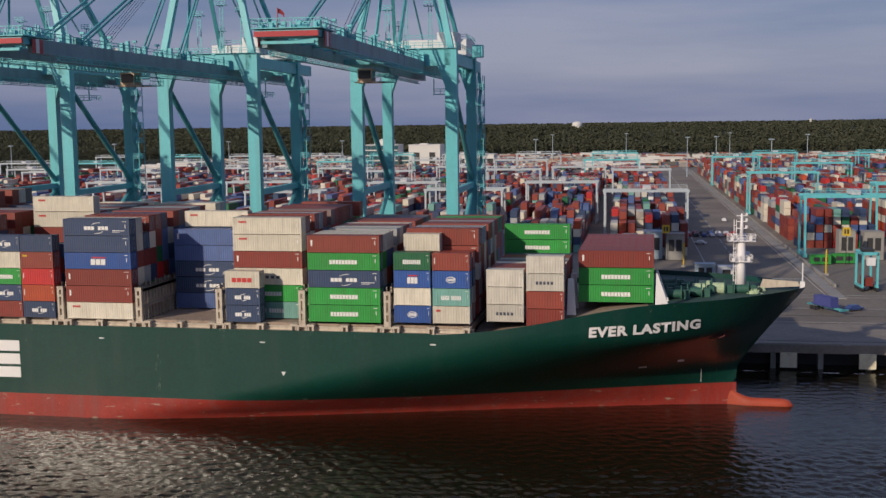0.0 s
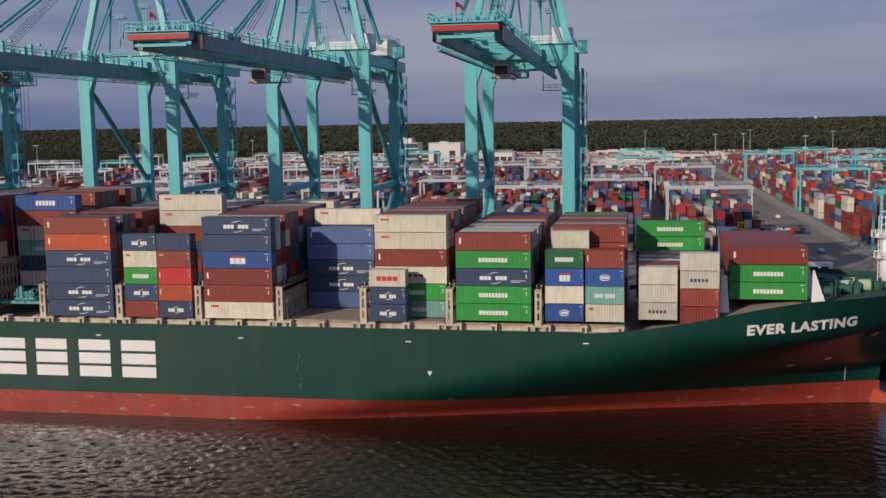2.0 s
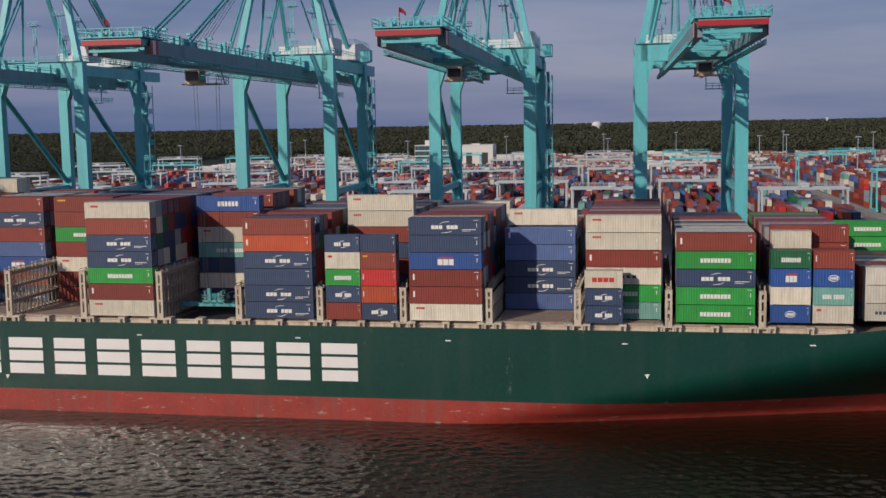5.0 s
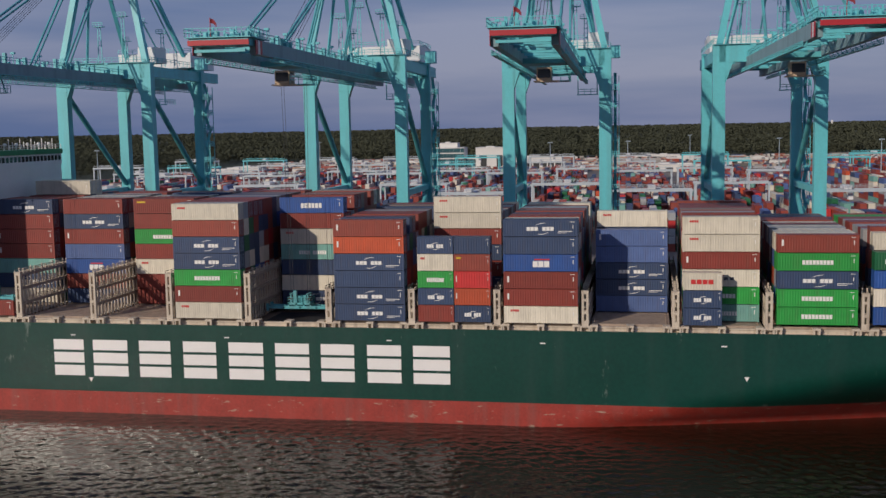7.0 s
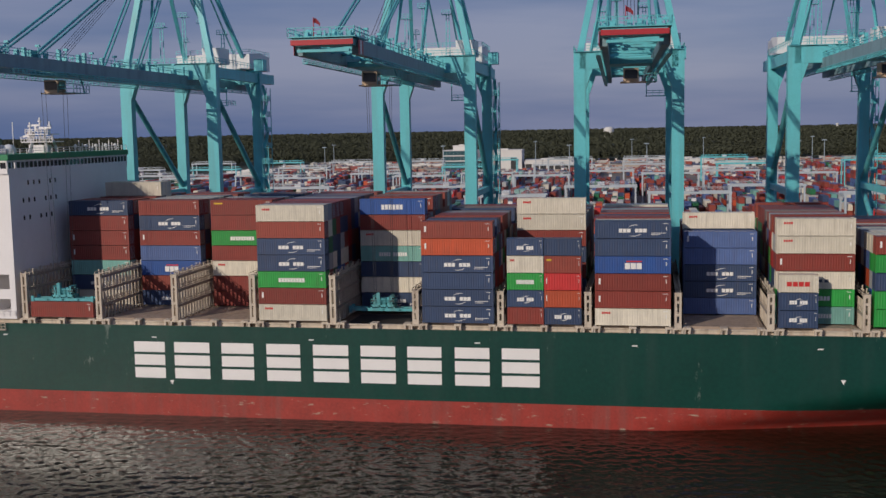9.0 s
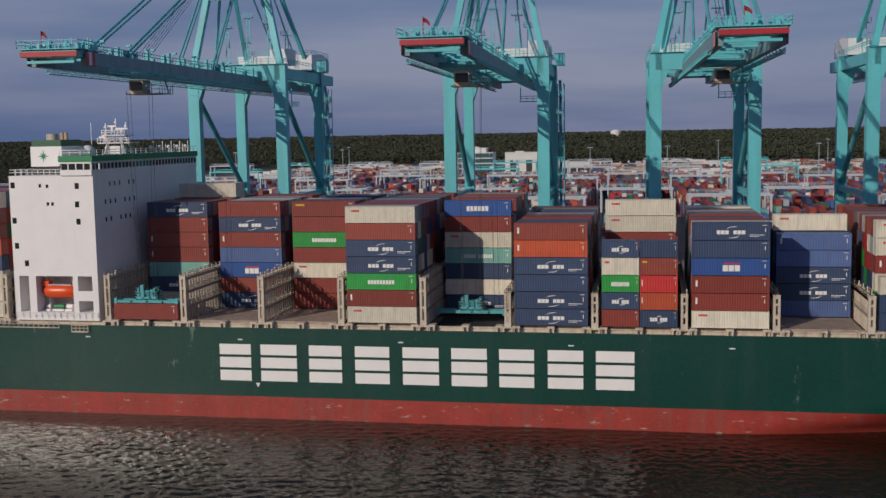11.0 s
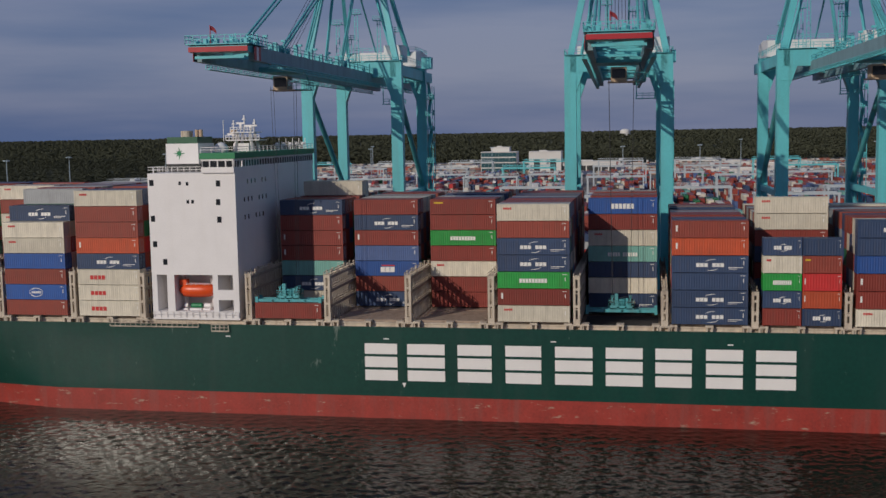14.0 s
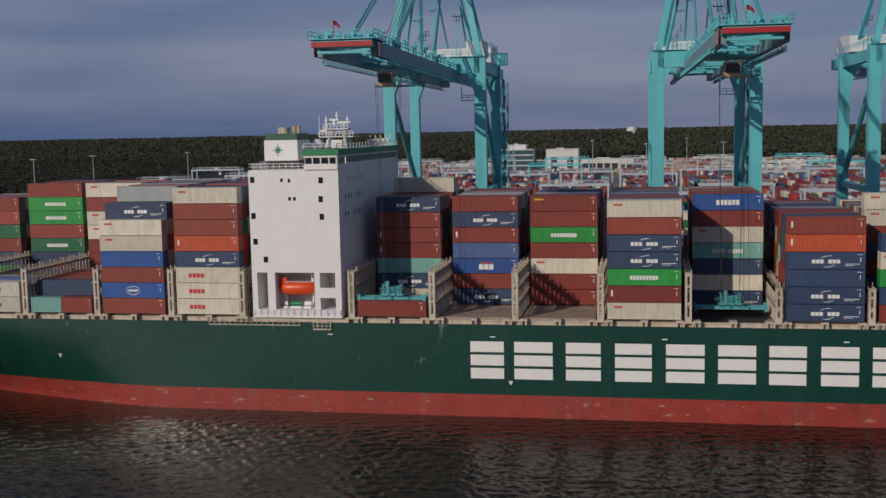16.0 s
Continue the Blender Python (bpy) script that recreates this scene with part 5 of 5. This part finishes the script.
for i, (x, y, big) in enumerate(((100.5, 17, 0), (103, 22, 0), (104.6, 18.6, 0), (107.4, 20.5, 1), (108.6, 24, 1), (114.5, 21.5, 0), (102.5, 27, 0), (103.2, 14.8, 0), (106.6, 17.2, 0), (110.6, 21.6, 1), (105.8, 24.5, 0))):
    wz = thing("mooring_winch", "green mooring winch with pale rope on its drum on the forecastle", "winch", "mooring winches", m=Matrix.Translation((x, y, FZ - 0.3)) @ Matrix.Diagonal((1.25, 1.25, 1.35, 1)))
    part("bed", Shape().box(-1.8, -0.9, 0, 1.8, 0.9, 0.25), M_WINCH, wz)
    part("drum", Shape().tube((-1.2, 0, 1.0), (0.5, 0, 1.0), 0.75 if big else 0.55, 14), M_ROPE if big else M_WINCH, wz, "drum of pale green rope")
    part("flange", Shape().tube((-1.35, 0, 1.0), (-1.2, 0, 1.0), 1.05, 14).tube((0.5, 0, 1.0), (0.65, 0, 1.0), 1.05, 14).box(0.8, -0.5, 0.25, 1.7, 0.5, 1.5), M_WINCH, wz)
for i, (x, y, rx) in enumerate(((116.3, 20.5, 2.0), (117.6, 23.5, 1.4))):
    hp = Shape()
    for k in range(34):
        a0 = rng.random() * 6.28
        r = rng.uniform(0.3, 1.0)
        hp.tube((x + rx * r * math.cos(a0), y + r * math.sin(a0), FZ + 0.1), (x + rx * r * math.cos(a0 + 1.1) * 0.7, y + r * math.sin(a0 + 1.1) * 0.7, FZ + 0.4 + 1.2 * (1 - r)), 0.13, 5)
    tagged(part("rope_heap", hp, M_ROPE), "heap of pale green mooring rope on the forecastle deck", "rope")
bp = thing("bow_plate", "cream painted plate and jackstaff at the tip of the bow", "bow fitting")
part("plate", Shape().face_set([(117.5, YC - 0.2, 20.8), (124.3, YC - 0.2, 21.2), (123.8, YC - 0.2, 22.0), (118.0, YC - 0.2, 22.4), (117.5, YC + 0.2, 20.8), (124.3, YC + 0.2, 21.2), (123.8, YC + 0.2, 22.0), (118.0, YC + 0.2, 22.4)], [(0, 1, 2, 3), (7, 6, 5, 4), (0, 4, 5, 1), (1, 5, 6, 2), (2, 6, 7, 3), (3, 7, 4, 0)]), M_COAM, bp)
part("jackstaff", Shape().beam((124.6, YC, 20.8), (124.6, YC, 25.2), 0.18).box(124.2, YC - 0.2, 20.8, 125.0, YC + 0.2, 22.0), M_HOUSE, bp)
# ---- terminal yard ----
def yard_crane(x, y, span, height, mat, label, length=14.0, m_turn=0.0):
    """Gantry crane straddling a block of containers; span along x."""
    c = thing("yard_crane", label, "crane", "yard cranes", m=QUAY @ pose(x, y, 0, 0, 0, m_turn))
    for sx in (-span / 2, span / 2):
        for sy in (-length / 2, length / 2):
            part("leg", Shape().beam((sx, sy, 0.8), (sx, sy * 0.75, height), 0.75, 0.65, up=(0, 1, 0)), mat, c)
        part("end_beam", Shape().box(sx - 0.5, -length / 2 - 1, 0.5, sx + 0.5, length / 2 + 1, 1.6).box(sx - 0.5, -length * 0.4, height - 0.6, sx + 0.5, length * 0.4, height + 0.5), mat, c)
    for sy in (-length * 0.37, length * 0.37):
        part("girder", Shape().box(-span / 2 - 0.8, sy - 0.4, height + 0.1, span / 2 + 0.8, sy + 0.4, height + 1.0).rail([(-span / 2, sy, height + 1.4), (span / 2, sy, height + 1.4)], 1.1, 3.0, 0.06), mat, c)
    part("trolley", Shape().box(-1.2, -length * 0.3, height + 1.1, 1.8, length * 0.3, height + 2.4).box(1, -1, height - 3.0, 2.8, 1, height - 0.4), M_CWHITE, c)
    return c


WHITE_RTG, TEAL_RTG = "pale grey gantry crane over a yard block", "teal rubber-tyred gantry crane over a yard block"
yard = Shape()
near_yard = []


def block(x0, y0, rows, bays, tiers, fill=0.9, along="y", near=False):
    """A yard block; containers lie along y, in rows of 2.9 m across x."""
    for b in range(bays):
        for r in range(rows):
            if rng.random() > fill:
                continue
            base = rng.randint(max(1, tiers - 2), tiers)
            for k in range(base):
                x, y, z = x0 + r * 2.9, y0 + b * 12.9, k * 2.75
                yard.box(x, y, z, x + 2.44, y + 12.19, z + 2.62)


# blocks between the quay cranes and the road
for i in range(13):
    bx = 114 - i * 36
    block(bx - 26, 150 + 6 * (i % 3), 9, 26, 5, 0.93)
    for j, yy in enumerate((252 + 11 * (i % 3) if i % 2 else 205, 395 + 37 * (i % 2))):
        yard_crane(bx - 13.5, yy + 6 * (i % 4), 31, 18.0, M_YARDC, WHITE_RTG, 12.0)
for i in range(8):
    bx = 110 - i * 62
    block(bx - 44, 500, 14, 15, 4, 0.85)
    block(bx - 44, 720, 13, 14, 2, 0.7)
    for yy in (530 + 9 * (i % 3), 690):
        yard_crane(bx - 28, yy, 36, 19, M_YARDC if i % 3 else M_TEAL, WHITE_RTG if i % 3 else TEAL_RTG, 12.0)
# blocks beyond the road
for i in range(10):
    bx = 153 + i * 37
    block(bx, 175, 9, 46, 5, 0.95)
    for yy in ((150, 320, 560) if i % 2 == 0 else (215, 430, 640)):
        yard_crane(bx + 13, yy + 7 * (i % 3), 31, 19.5, M_TEAL, TEAL_RTG, 13.0)
ys = part("yard_containers", yard, M_YARD)
ys.matrix_basis = QUAY
tagged(ys, "long blocks of stacked maroon, blue, cream and green containers in the yard", "containers", kind="stuff")

# the straight road along the yard: kerb strip, barrier and lane paint
rd = Shape()
rd.box(145.0, 60, 0.0, 148.2, 900, 0.22)
tagged(part("trim_kerb", rd, M_CONC), "pale concrete strip along the yard road", "kerb", kind="structure").matrix_basis = QUAY
ln = Shape()
for k in range(40):
    ln.box(128, 110 + 20 * k, 0.005, 128.25, 122 + 20 * k, 0.012)
for xx in (118, 144):
    ln.box(xx, 60, 0.005, xx + 0.2, 900, 0.012)
for yy in (26, 45, 62, 66):
    ln.box(-300, yy, 0.005, 400, yy + 0.2, 0.012)
tagged(part("road_marking", ln, M_LINE), "worn white lane paint on the asphalt", "road marking", kind="structure").matrix_basis = QUAY
br = Shape()
for k in range(120):
    br.box(148.6, 80 + 6 * k, 0.0, 149.2, 85.6 + 6 * k, 0.9)
tagged(part("concrete_barrier", br, M_CONC), "row of concrete barrier blocks along the road", "barrier", kind="structure").matrix_basis = QUAY


def light_mast(x, y, h=32):
    lm = thing("light_mast", "tall slender yard light mast with a ring of lamps", "light mast", "yard light masts", m=QUAY @ Matrix.Translation((x, y, 0)))
    part("pole", Shape().tube((0, 0, 0), (0, 0, h), 0.45, 8, 0.22), M_STEELG, lm)
    hd = Shape().tube((0, 0, h - 0.2), (0, 0, h + 0.1), 1.5, 10)
    for k in range(8):
        a = math.pi * k / 4
        hd.box(1.7 * math.cos(a) - 0.35, 1.7 * math.sin(a) - 0.35, h - 0.7, 1.7 * math.cos(a) + 0.35, 1.7 * math.sin(a) + 0.35, h - 0.1)
    part("lamp_ring", hd, M_STEELG, lm)


for x, y in ((140, 690), (165, 720), (190, 560), (250, 800), (330, 700), (20, 660), (-40, 640), (-150, 700), (-260, 720), (-330, 640), (-400, 600), (-90, 930), (10, 1000), (90, 1050), (200, 1000), (-440, 520), (-430, 420), (-300, 900)):
    light_mast(x, y)


def building(x, y, w, d, h, label, floors=0, glass=False, doors=0):
    b = thing("terminal_building", label, "building", m=QUAY @ Matrix.Translation((x, y, 0)))
    part("wall", Shape().box(0, 0, 0, w, d, h), M_BUILD, b)
    part("roof", Shape().box(-0.4, -0.4, h, w + 0.4, d + 0.4, h + 0.5).box(w * 0.3, d * 0.3, h + 0.5, w * 0.55, d * 0.6, h + 1.6), M_BUILD, b)
    for k in range(floors):
        z = 1.2 + k * (h - 0.5) / max(1, floors)
        n = max(3, int(w / 3.5))
        for j in range(n):
            part("window", Shape().box(0.4 + j * w / n, -0.06, z, 0.4 + (j + (0.97 if glass else 0.85)) * w / n, 0.05, z + (h / floors) * (0.78 if glass else 0.4)), M_BGLASS, b)
    for k in range(doors):
        x0 = (k + 0.5) * w / doors - 3.2
        part("door", Shape().box(x0, -0.08, 0.0, x0 + 6.4, 0.05, h * 0.66), M_DARK, b)
    return b


building(-139, 935, 34, 30, 23, "white terminal building with two tall dark doors", 0, False, 2)
building(-192, 950, 38, 30, 23, "office building with green glass bands", 4, True)
building(-182, 958, 20, 18, 28, "white stair head above the glass office building")
building(-153, 955, 13, 24, 11, "low glass wing of the office building", 2, True)
building(-102, 940, 54, 30, 12, "long low white warehouse with a row of openings", 0, False, 7)
for i in range(17):
    x, y = rng.uniform(-420, 110), rng.uniform(780, 1230)
    if -200 < x < -40 and 700 < y < 1020:
        continue
    building(x, y, rng.uniform(18, 60), rng.uniform(10, 16), rng.uniform(4, 7), "low white warehouse at the back of the terminal", 0, False, rng.randint(2, 6))
for i in range(10):
    building(-430 + rng.uniform(0, 60), 520 + 42 * i, rng.uniform(25, 50), 14, rng.uniform(5, 9), "low white shed beside the yard", 0, False, 4)
lot = Shape()
for i in range(2200):
    x, y = rng.uniform(-430, 520), rng.uniform(860, 1270)
    if -190 < x < -45 and 925 < y < 985:
        continue
    L = rng.choice((4.5, 4.5, 6, 14, 14, 16))
    if rng.random() < 0.5:
        lot.box(x, y, 0.4, x + L, y + 2.4, 1.5 if L < 5 else 3.9)
    else:
        lot.box(x, y, 0.4, x + 2.4, y + L, 1.5 if L < 5 else 3.9)
lt = part("parked_trailers", lot, material("trailer_mixed", (0.5, 0.5, 0.5), 0.5, 0, 0.1, 0.2, 2.0, 0.0, island_colours=[(0.55, 0.52, 0.46), (0.42, 0.35, 0.28), (0.3, 0.06, 0.04), (0.62, 0.6, 0.56), (0.25, 0.08, 0.05), (0.06, 0.08, 0.15), (0.36, 0.33, 0.29), (0.42, 0.25, 0.17), (0.12, 0.11, 0.10), (0.28, 0.26, 0.24)]))
lt.matrix_basis = QUAY
tagged(lt, "far rows of white and red trailers and cars parked behind the yard", "trailers", kind="stuff")
tank = thing("water_tower", "white domed storage tank above the forest", "tank", m=Matrix.Translation((-100, 2690, 7)))
part("dome", Shape().dome((0, 0, 38), 13, 0.6, 24, 8), M_BUILD, tank, smooth=True)
part("shell", Shape().tube((0, 0, 0), (0, 0, 38), 13, 24), M_BUILD, tank)
tower = thing("distant_tower", "tiny white tower on the horizon", "tower", m=Matrix.Translation((553, 3300, 5)))
part("shaft", Shape().tube((0, 0, 0), (0, 0, 44), 3.0, 10).dome((0, 0, 44), 5, 0.7, 12, 4), M_BUILD, tower)

# ---- things on the apron and the road ----
def straddle_carrier(x, y):
    c = thing("straddle_carrier", "teal straddle carrier holding a maroon container on the apron", "straddle carrier", m=QUAY @ pose(x, y, 0, 0, 0, 4) @ Matrix.Diagonal((0.85, 0.85, 0.85, 1)))
    for sx in (-2.2, 2.2):
        part("side_frame", Shape().box(sx - 0.3, -4.2, 1.2, sx + 0.3, 4.2, 1.9).box(sx - 0.3, -4.0, 1.9, sx + 0.3, -3.4, 11.5).box(sx - 0.3, 3.4, 1.9, sx + 0.3, 4.0, 11.5), M_TEAL, c)
        for sy in (-3.5, -1.2, 1.2, 3.5):
            part("wheel", Shape().tube((sx - 0.28, sy, 0.75), (sx + 0.28, sy, 0.75), 0.75, 14), M_DARK, c)
    part("top_frame", Shape().box(-2.5, -4.2, 11.3, 2.5, -3.2, 12.2).box(-2.5, 3.2, 11.3, 2.5, 4.2, 12.2).box(-2.5, -4.2, 11.3, -1.9, 4.2, 12.0).box(1.9, -4.2, 11.3, 2.5, 4.2, 12.0), M_TEAL, c)
    part("cab", Shape().box(-1.2, -5.0, 8.2, 1.2, -3.5, 10.6), M_CWHITE, c)
    part("engine", Shape().box(-1.5, -2.5, 12.0, 1.5, 2.5, 13.0), M_DARK, c)
    part("held_container", Shape().box(-1.22, -3.0, 1.6, 1.22, 3.06, 4.3), BOX_PAINT["maroon"], c, "maroon container under the carrier")


straddle_carrier(156, 76)


def chassis(x, y, turn, mat, loaded, label):
    c = thing("trailer", label, "trailer", m=QUAY @ pose(x, y, 0, 0, 0, turn))
    part("frame", Shape().box(-0.45, -6, 1.0, -0.25, 6, 1.35).box(0.25, -6, 1.0, 0.45, 6, 1.35).box(-1.2, 5.6, 1.0, 1.2, 6.0, 1.4).box(-1.2, -6, 1.0, 1.2, -5.6, 1.4), mat, c)
    for sx in (-1.0, 1.0):
        for sy in (3.4, 4.6):
            part("wheel", Shape().tube((sx - 0.2, sy, 0.5), (sx + 0.2, sy, 0.5), 0.5, 12), M_DARK, c)
    if loaded:
        part("load", Shape().box(-1.22, -3, 1.4, 1.22, 4.5, 1.7).box(-1.1, -2.4, 1.7, 1.1, 3.8, 3.6), loaded, c)


chassis(140.3, 40.5, 28, M_TEALD, material("tarpaulin_blue", (0.06, 0.07, 0.24), 0.7, 0, 0.2, 1.0, 8.0), "teal trailer loaded with a blue sheeted bundle")


def yard_box(x, y, w, d, h, mat, name, label, category):
    b = thing(name, label, category, m=QUAY @ Matrix.Translation((x, y, 0)))
    part("body", Shape().box(0, 0, 0.2, w, d, h), mat, b)
    part("roof", Shape().box(-0.12, -0.12, h, w + 0.12, d + 0.12, h + 0.18), mat, b)
    part("vent", Shape().box(w * 0.15, -0.06, h * 0.35, w * 0.45, 0.02, h * 0.8).box(w * 0.55, -0.06, h * 0.35, w * 0.85, 0.02, h * 0.8), M_DARK, b)
    part("skid", Shape().box(0.1, 0, 0, 0.4, d, 0.2).box(w - 0.4, 0, 0, w - 0.1, d, 0.2), M_DARK, b)


for x, y, w, d, h, mm, cat in ((113, 93, 5.5, 4, 4.2, M_STEELG, "equipment shed"), (119.5, 94, 7.5, 4, 3.4, M_CWHITE, "equipment shed"), (106, 136, 6, 7, 8.5, M_CONC, "power house"), (99, 138, 6, 7, 9, M_STEELG, "power house"), (92, 136, 5, 7, 8, M_CONC, "power house"), (160, 138, 5, 6, 9.5, M_CONC, "power house"), (168, 140, 6, 6, 9, M_CONC, "power house"), (178, 138, 6, 6, 8, M_STEELG, "power house"), (150, 128, 6, 3, 2.9, BOX_PAINT["green"], "storage box"), (157, 131, 7, 3, 2.9, BOX_PAINT["green"], "storage box")):
    yard_box(x, y, w, d, h, mm, cat.replace(" ", "_"), "%s at the end of a yard block" % ("green metal box" if cat == "storage box" else "pale grey equipment box"), cat)
for x, y in ((150.5, 104), (111, 120), (60, 120), (20, 118), (-30, 120), (-80, 118)):
    post = thing("marker_post", "yellow marker post beside the yard lanes", "post", "marker posts", m=QUAY @ Matrix.Translation((x, y, 0)))
    part("pole", Shape().tube((0, 0, 0), (0, 0, 7.5), 0.25, 8), M_YELL, post)
    part("base", Shape().box(-0.7, -0.7, 0, 0.7, 0.7, 0.6), M_CONC, post)
for x, y in ((106, 143.5), (160.5, 137.3)):
    sg = thing("block_sign", "small yellow block number board", "sign", m=QUAY @ Matrix.Translation((x, y - 8.5, 9)))
    part("board", Shape().box(-1.2, -0.1, 0, 1.2, 0.1, 2.6), M_YELL, sg)
    part("bar", Shape().box(-0.7, -0.13, 0.6, -0.2, -0.1, 2.0).box(0.1, -0.13, 0.6, 0.7, -0.1, 2.0), M_DARK, sg)
    part("pole", Shape().box(-0.12, 0.0, -9, 0.12, 0.1, 0), M_DARK, sg)


def car(x, y, turn, mat):
    c = thing("parked_car", "small parked car beside the yard road", "car", "cars parked by the road", m=QUAY @ pose(x, y, 0, 0, 0, turn))
    b = Shape()
    b.box(-0.9, -2.2, 0.35, 0.9, 2.2, 0.85)
    b.face_set([(-0.85, -1.5, 0.85), (0.85, -1.5, 0.85), (0.85, 1.7, 0.85), (-0.85, 1.7, 0.85), (-0.7, -0.8, 1.45), (0.7, -0.8, 1.45), (0.7, 1.1, 1.45), (-0.7, 1.1, 1.45)], [(0, 1, 5, 4), (1, 2, 6, 5), (2, 3, 7, 6), (3, 0, 4, 7), (4, 5, 6, 7)])
    part("body", b, mat, c)
    for sx in (-0.85, 0.85):
        for sy in (-1.4, 1.4):
            part("wheel", Shape().tube((sx - 0.1, sy, 0.33), (sx + 0.1, sy, 0.33), 0.33, 10), M_DARK, c)


CAR_PAINT = [material("car_" + n, cc, 0.3, 0, 0.05, 1.0, 5.0, 0.0) for n, cc in (("silver", (0.5, 0.5, 0.52)), ("black", (0.02, 0.02, 0.025)), ("white", (0.7, 0.7, 0.7)), ("red", (0.35, 0.03, 0.03)), ("blue", (0.04, 0.07, 0.2)))]
for row in range(2):
    for k in range(9):
        car(114 + 3.0 * k, 212 + 8 * row, 8, CAR_PAINT[(k * 3 + row * 2) % 5])
car(146.5, 42.5, 120, CAR_PAINT[4]), car(120, 185, 70, CAR_PAINT[2]), car(133, 150, 5, CAR_PAINT[0]), car(118, 120, 80, CAR_PAINT[1]), car(136, 280, 0, CAR_PAINT[2])
fence = Shape()
for k in range(60):
    fence.beam((88 + 0.9 * k, 86, 0), (88 + 0.9 * k, 86, 1.4), 0.07)
for z in (0.7, 1.4):
    fence.beam((88, 86, z), (141, 86, z), 0.07)
tagged(part("fence", fence, M_STEELG), "low pipe fence behind the crane rails", "fence").matrix_basis = QUAY

# ---- forest to the horizon ----
rs = np.random.RandomState(5)


def tree_clumps(tx, ty, tz, tr, th, n, lean=0.7, jitter=0.5, small=0.11, large=0.22, rise=2.0):
    """Corners of n leaf clumps for each tree, as an array of quads."""
    m = len(tx)
    a, u = rs.rand(m, n) * 6.283, rs.rand(m, n)
    rr = tr[:, None] * (0.2 + 0.8 * np.sqrt(rs.rand(m, n))) * (1.0 - 0.6 * u)
    c = np.stack([tx[:, None] + rr * np.cos(a), ty[:, None] + rr * np.sin(a), tz[:, None] + th[:, None] * (0.3 + 0.7 * u)], -1)
    s = (tr[:, None] * rs.uniform(small, large, (m, n)))[..., None]
    nrm = np.stack([lean * np.cos(a) + rs.uniform(-jitter, jitter, (m, n)), lean * np.sin(a) + rs.uniform(-jitter, jitter, (m, n)), rise * (1 + 0.5 * rs.rand(m, n))], -1)
    nrm /= np.linalg.norm(nrm, axis=-1, keepdims=True)
    d1 = np.cross(nrm, np.array([0.3, 0.2, 1.0]))
    d1 /= np.linalg.norm(d1, axis=-1, keepdims=True) + 1e-6
    d2 = np.cross(nrm, d1)
    return np.stack([c - d1 * s, c + d2 * s, c + d1 * s, c - d2 * s], 2).reshape(-1, 4, 3)


m = 17000
fy = 1345 + 3500 * rs.rand(m) ** 1.7
fx = rs.uniform(-0.75, 0.48, m) * (fy + 250)
far = (fy - 1345) / 3500
base = 4.5 + np.where(fy < 2600, 21.5 * np.clip((fy - 1340) / 1260, 0, 1), 21.5 + 6.5 * (fy - 2600) / 2150)
quads = [tree_clumps(fx, fy + 0.023 * fx, base, rs.uniform(4, 7, m) * (1 + 1.5 * far), rs.uniform(13, 16, m), 46, 0.8, 0.35, 0.16, 0.28, 0.8)]
m = 4200
gy = rs.uniform(300, 1340, m)
gx = -500 - 620 * rs.rand(m) ** 1.3 - 0.05 * (gy - 300)
quads.append(tree_clumps(gx, gy, np.full(m, 4.5), rs.uniform(3.5, 6, m), rs.uniform(11, 18, m), 60))
co = np.concatenate(quads).reshape(-1, 3)
fm_ = bpy.data.meshes.new("forest")
nq = len(co) // 4
fm_.vertices.add(len(co)), fm_.loops.add(len(co)), fm_.polygons.add(nq)
fm_.vertices.foreach_set("co", co.astype(np.float32).ravel())
fm_.loops.foreach_set("vertex_index", np.arange(len(co), dtype=np.int32))
fm_.polygons.foreach_set("loop_start", np.arange(0, len(co), 4, dtype=np.int32))
fm_.update(calc_edges=True)
fm_.materials.append(M_LEAF)
tagged(new("forest", fm_), "dense dark green forest stretching to the horizon behind the terminal", "forest", kind="stuff")
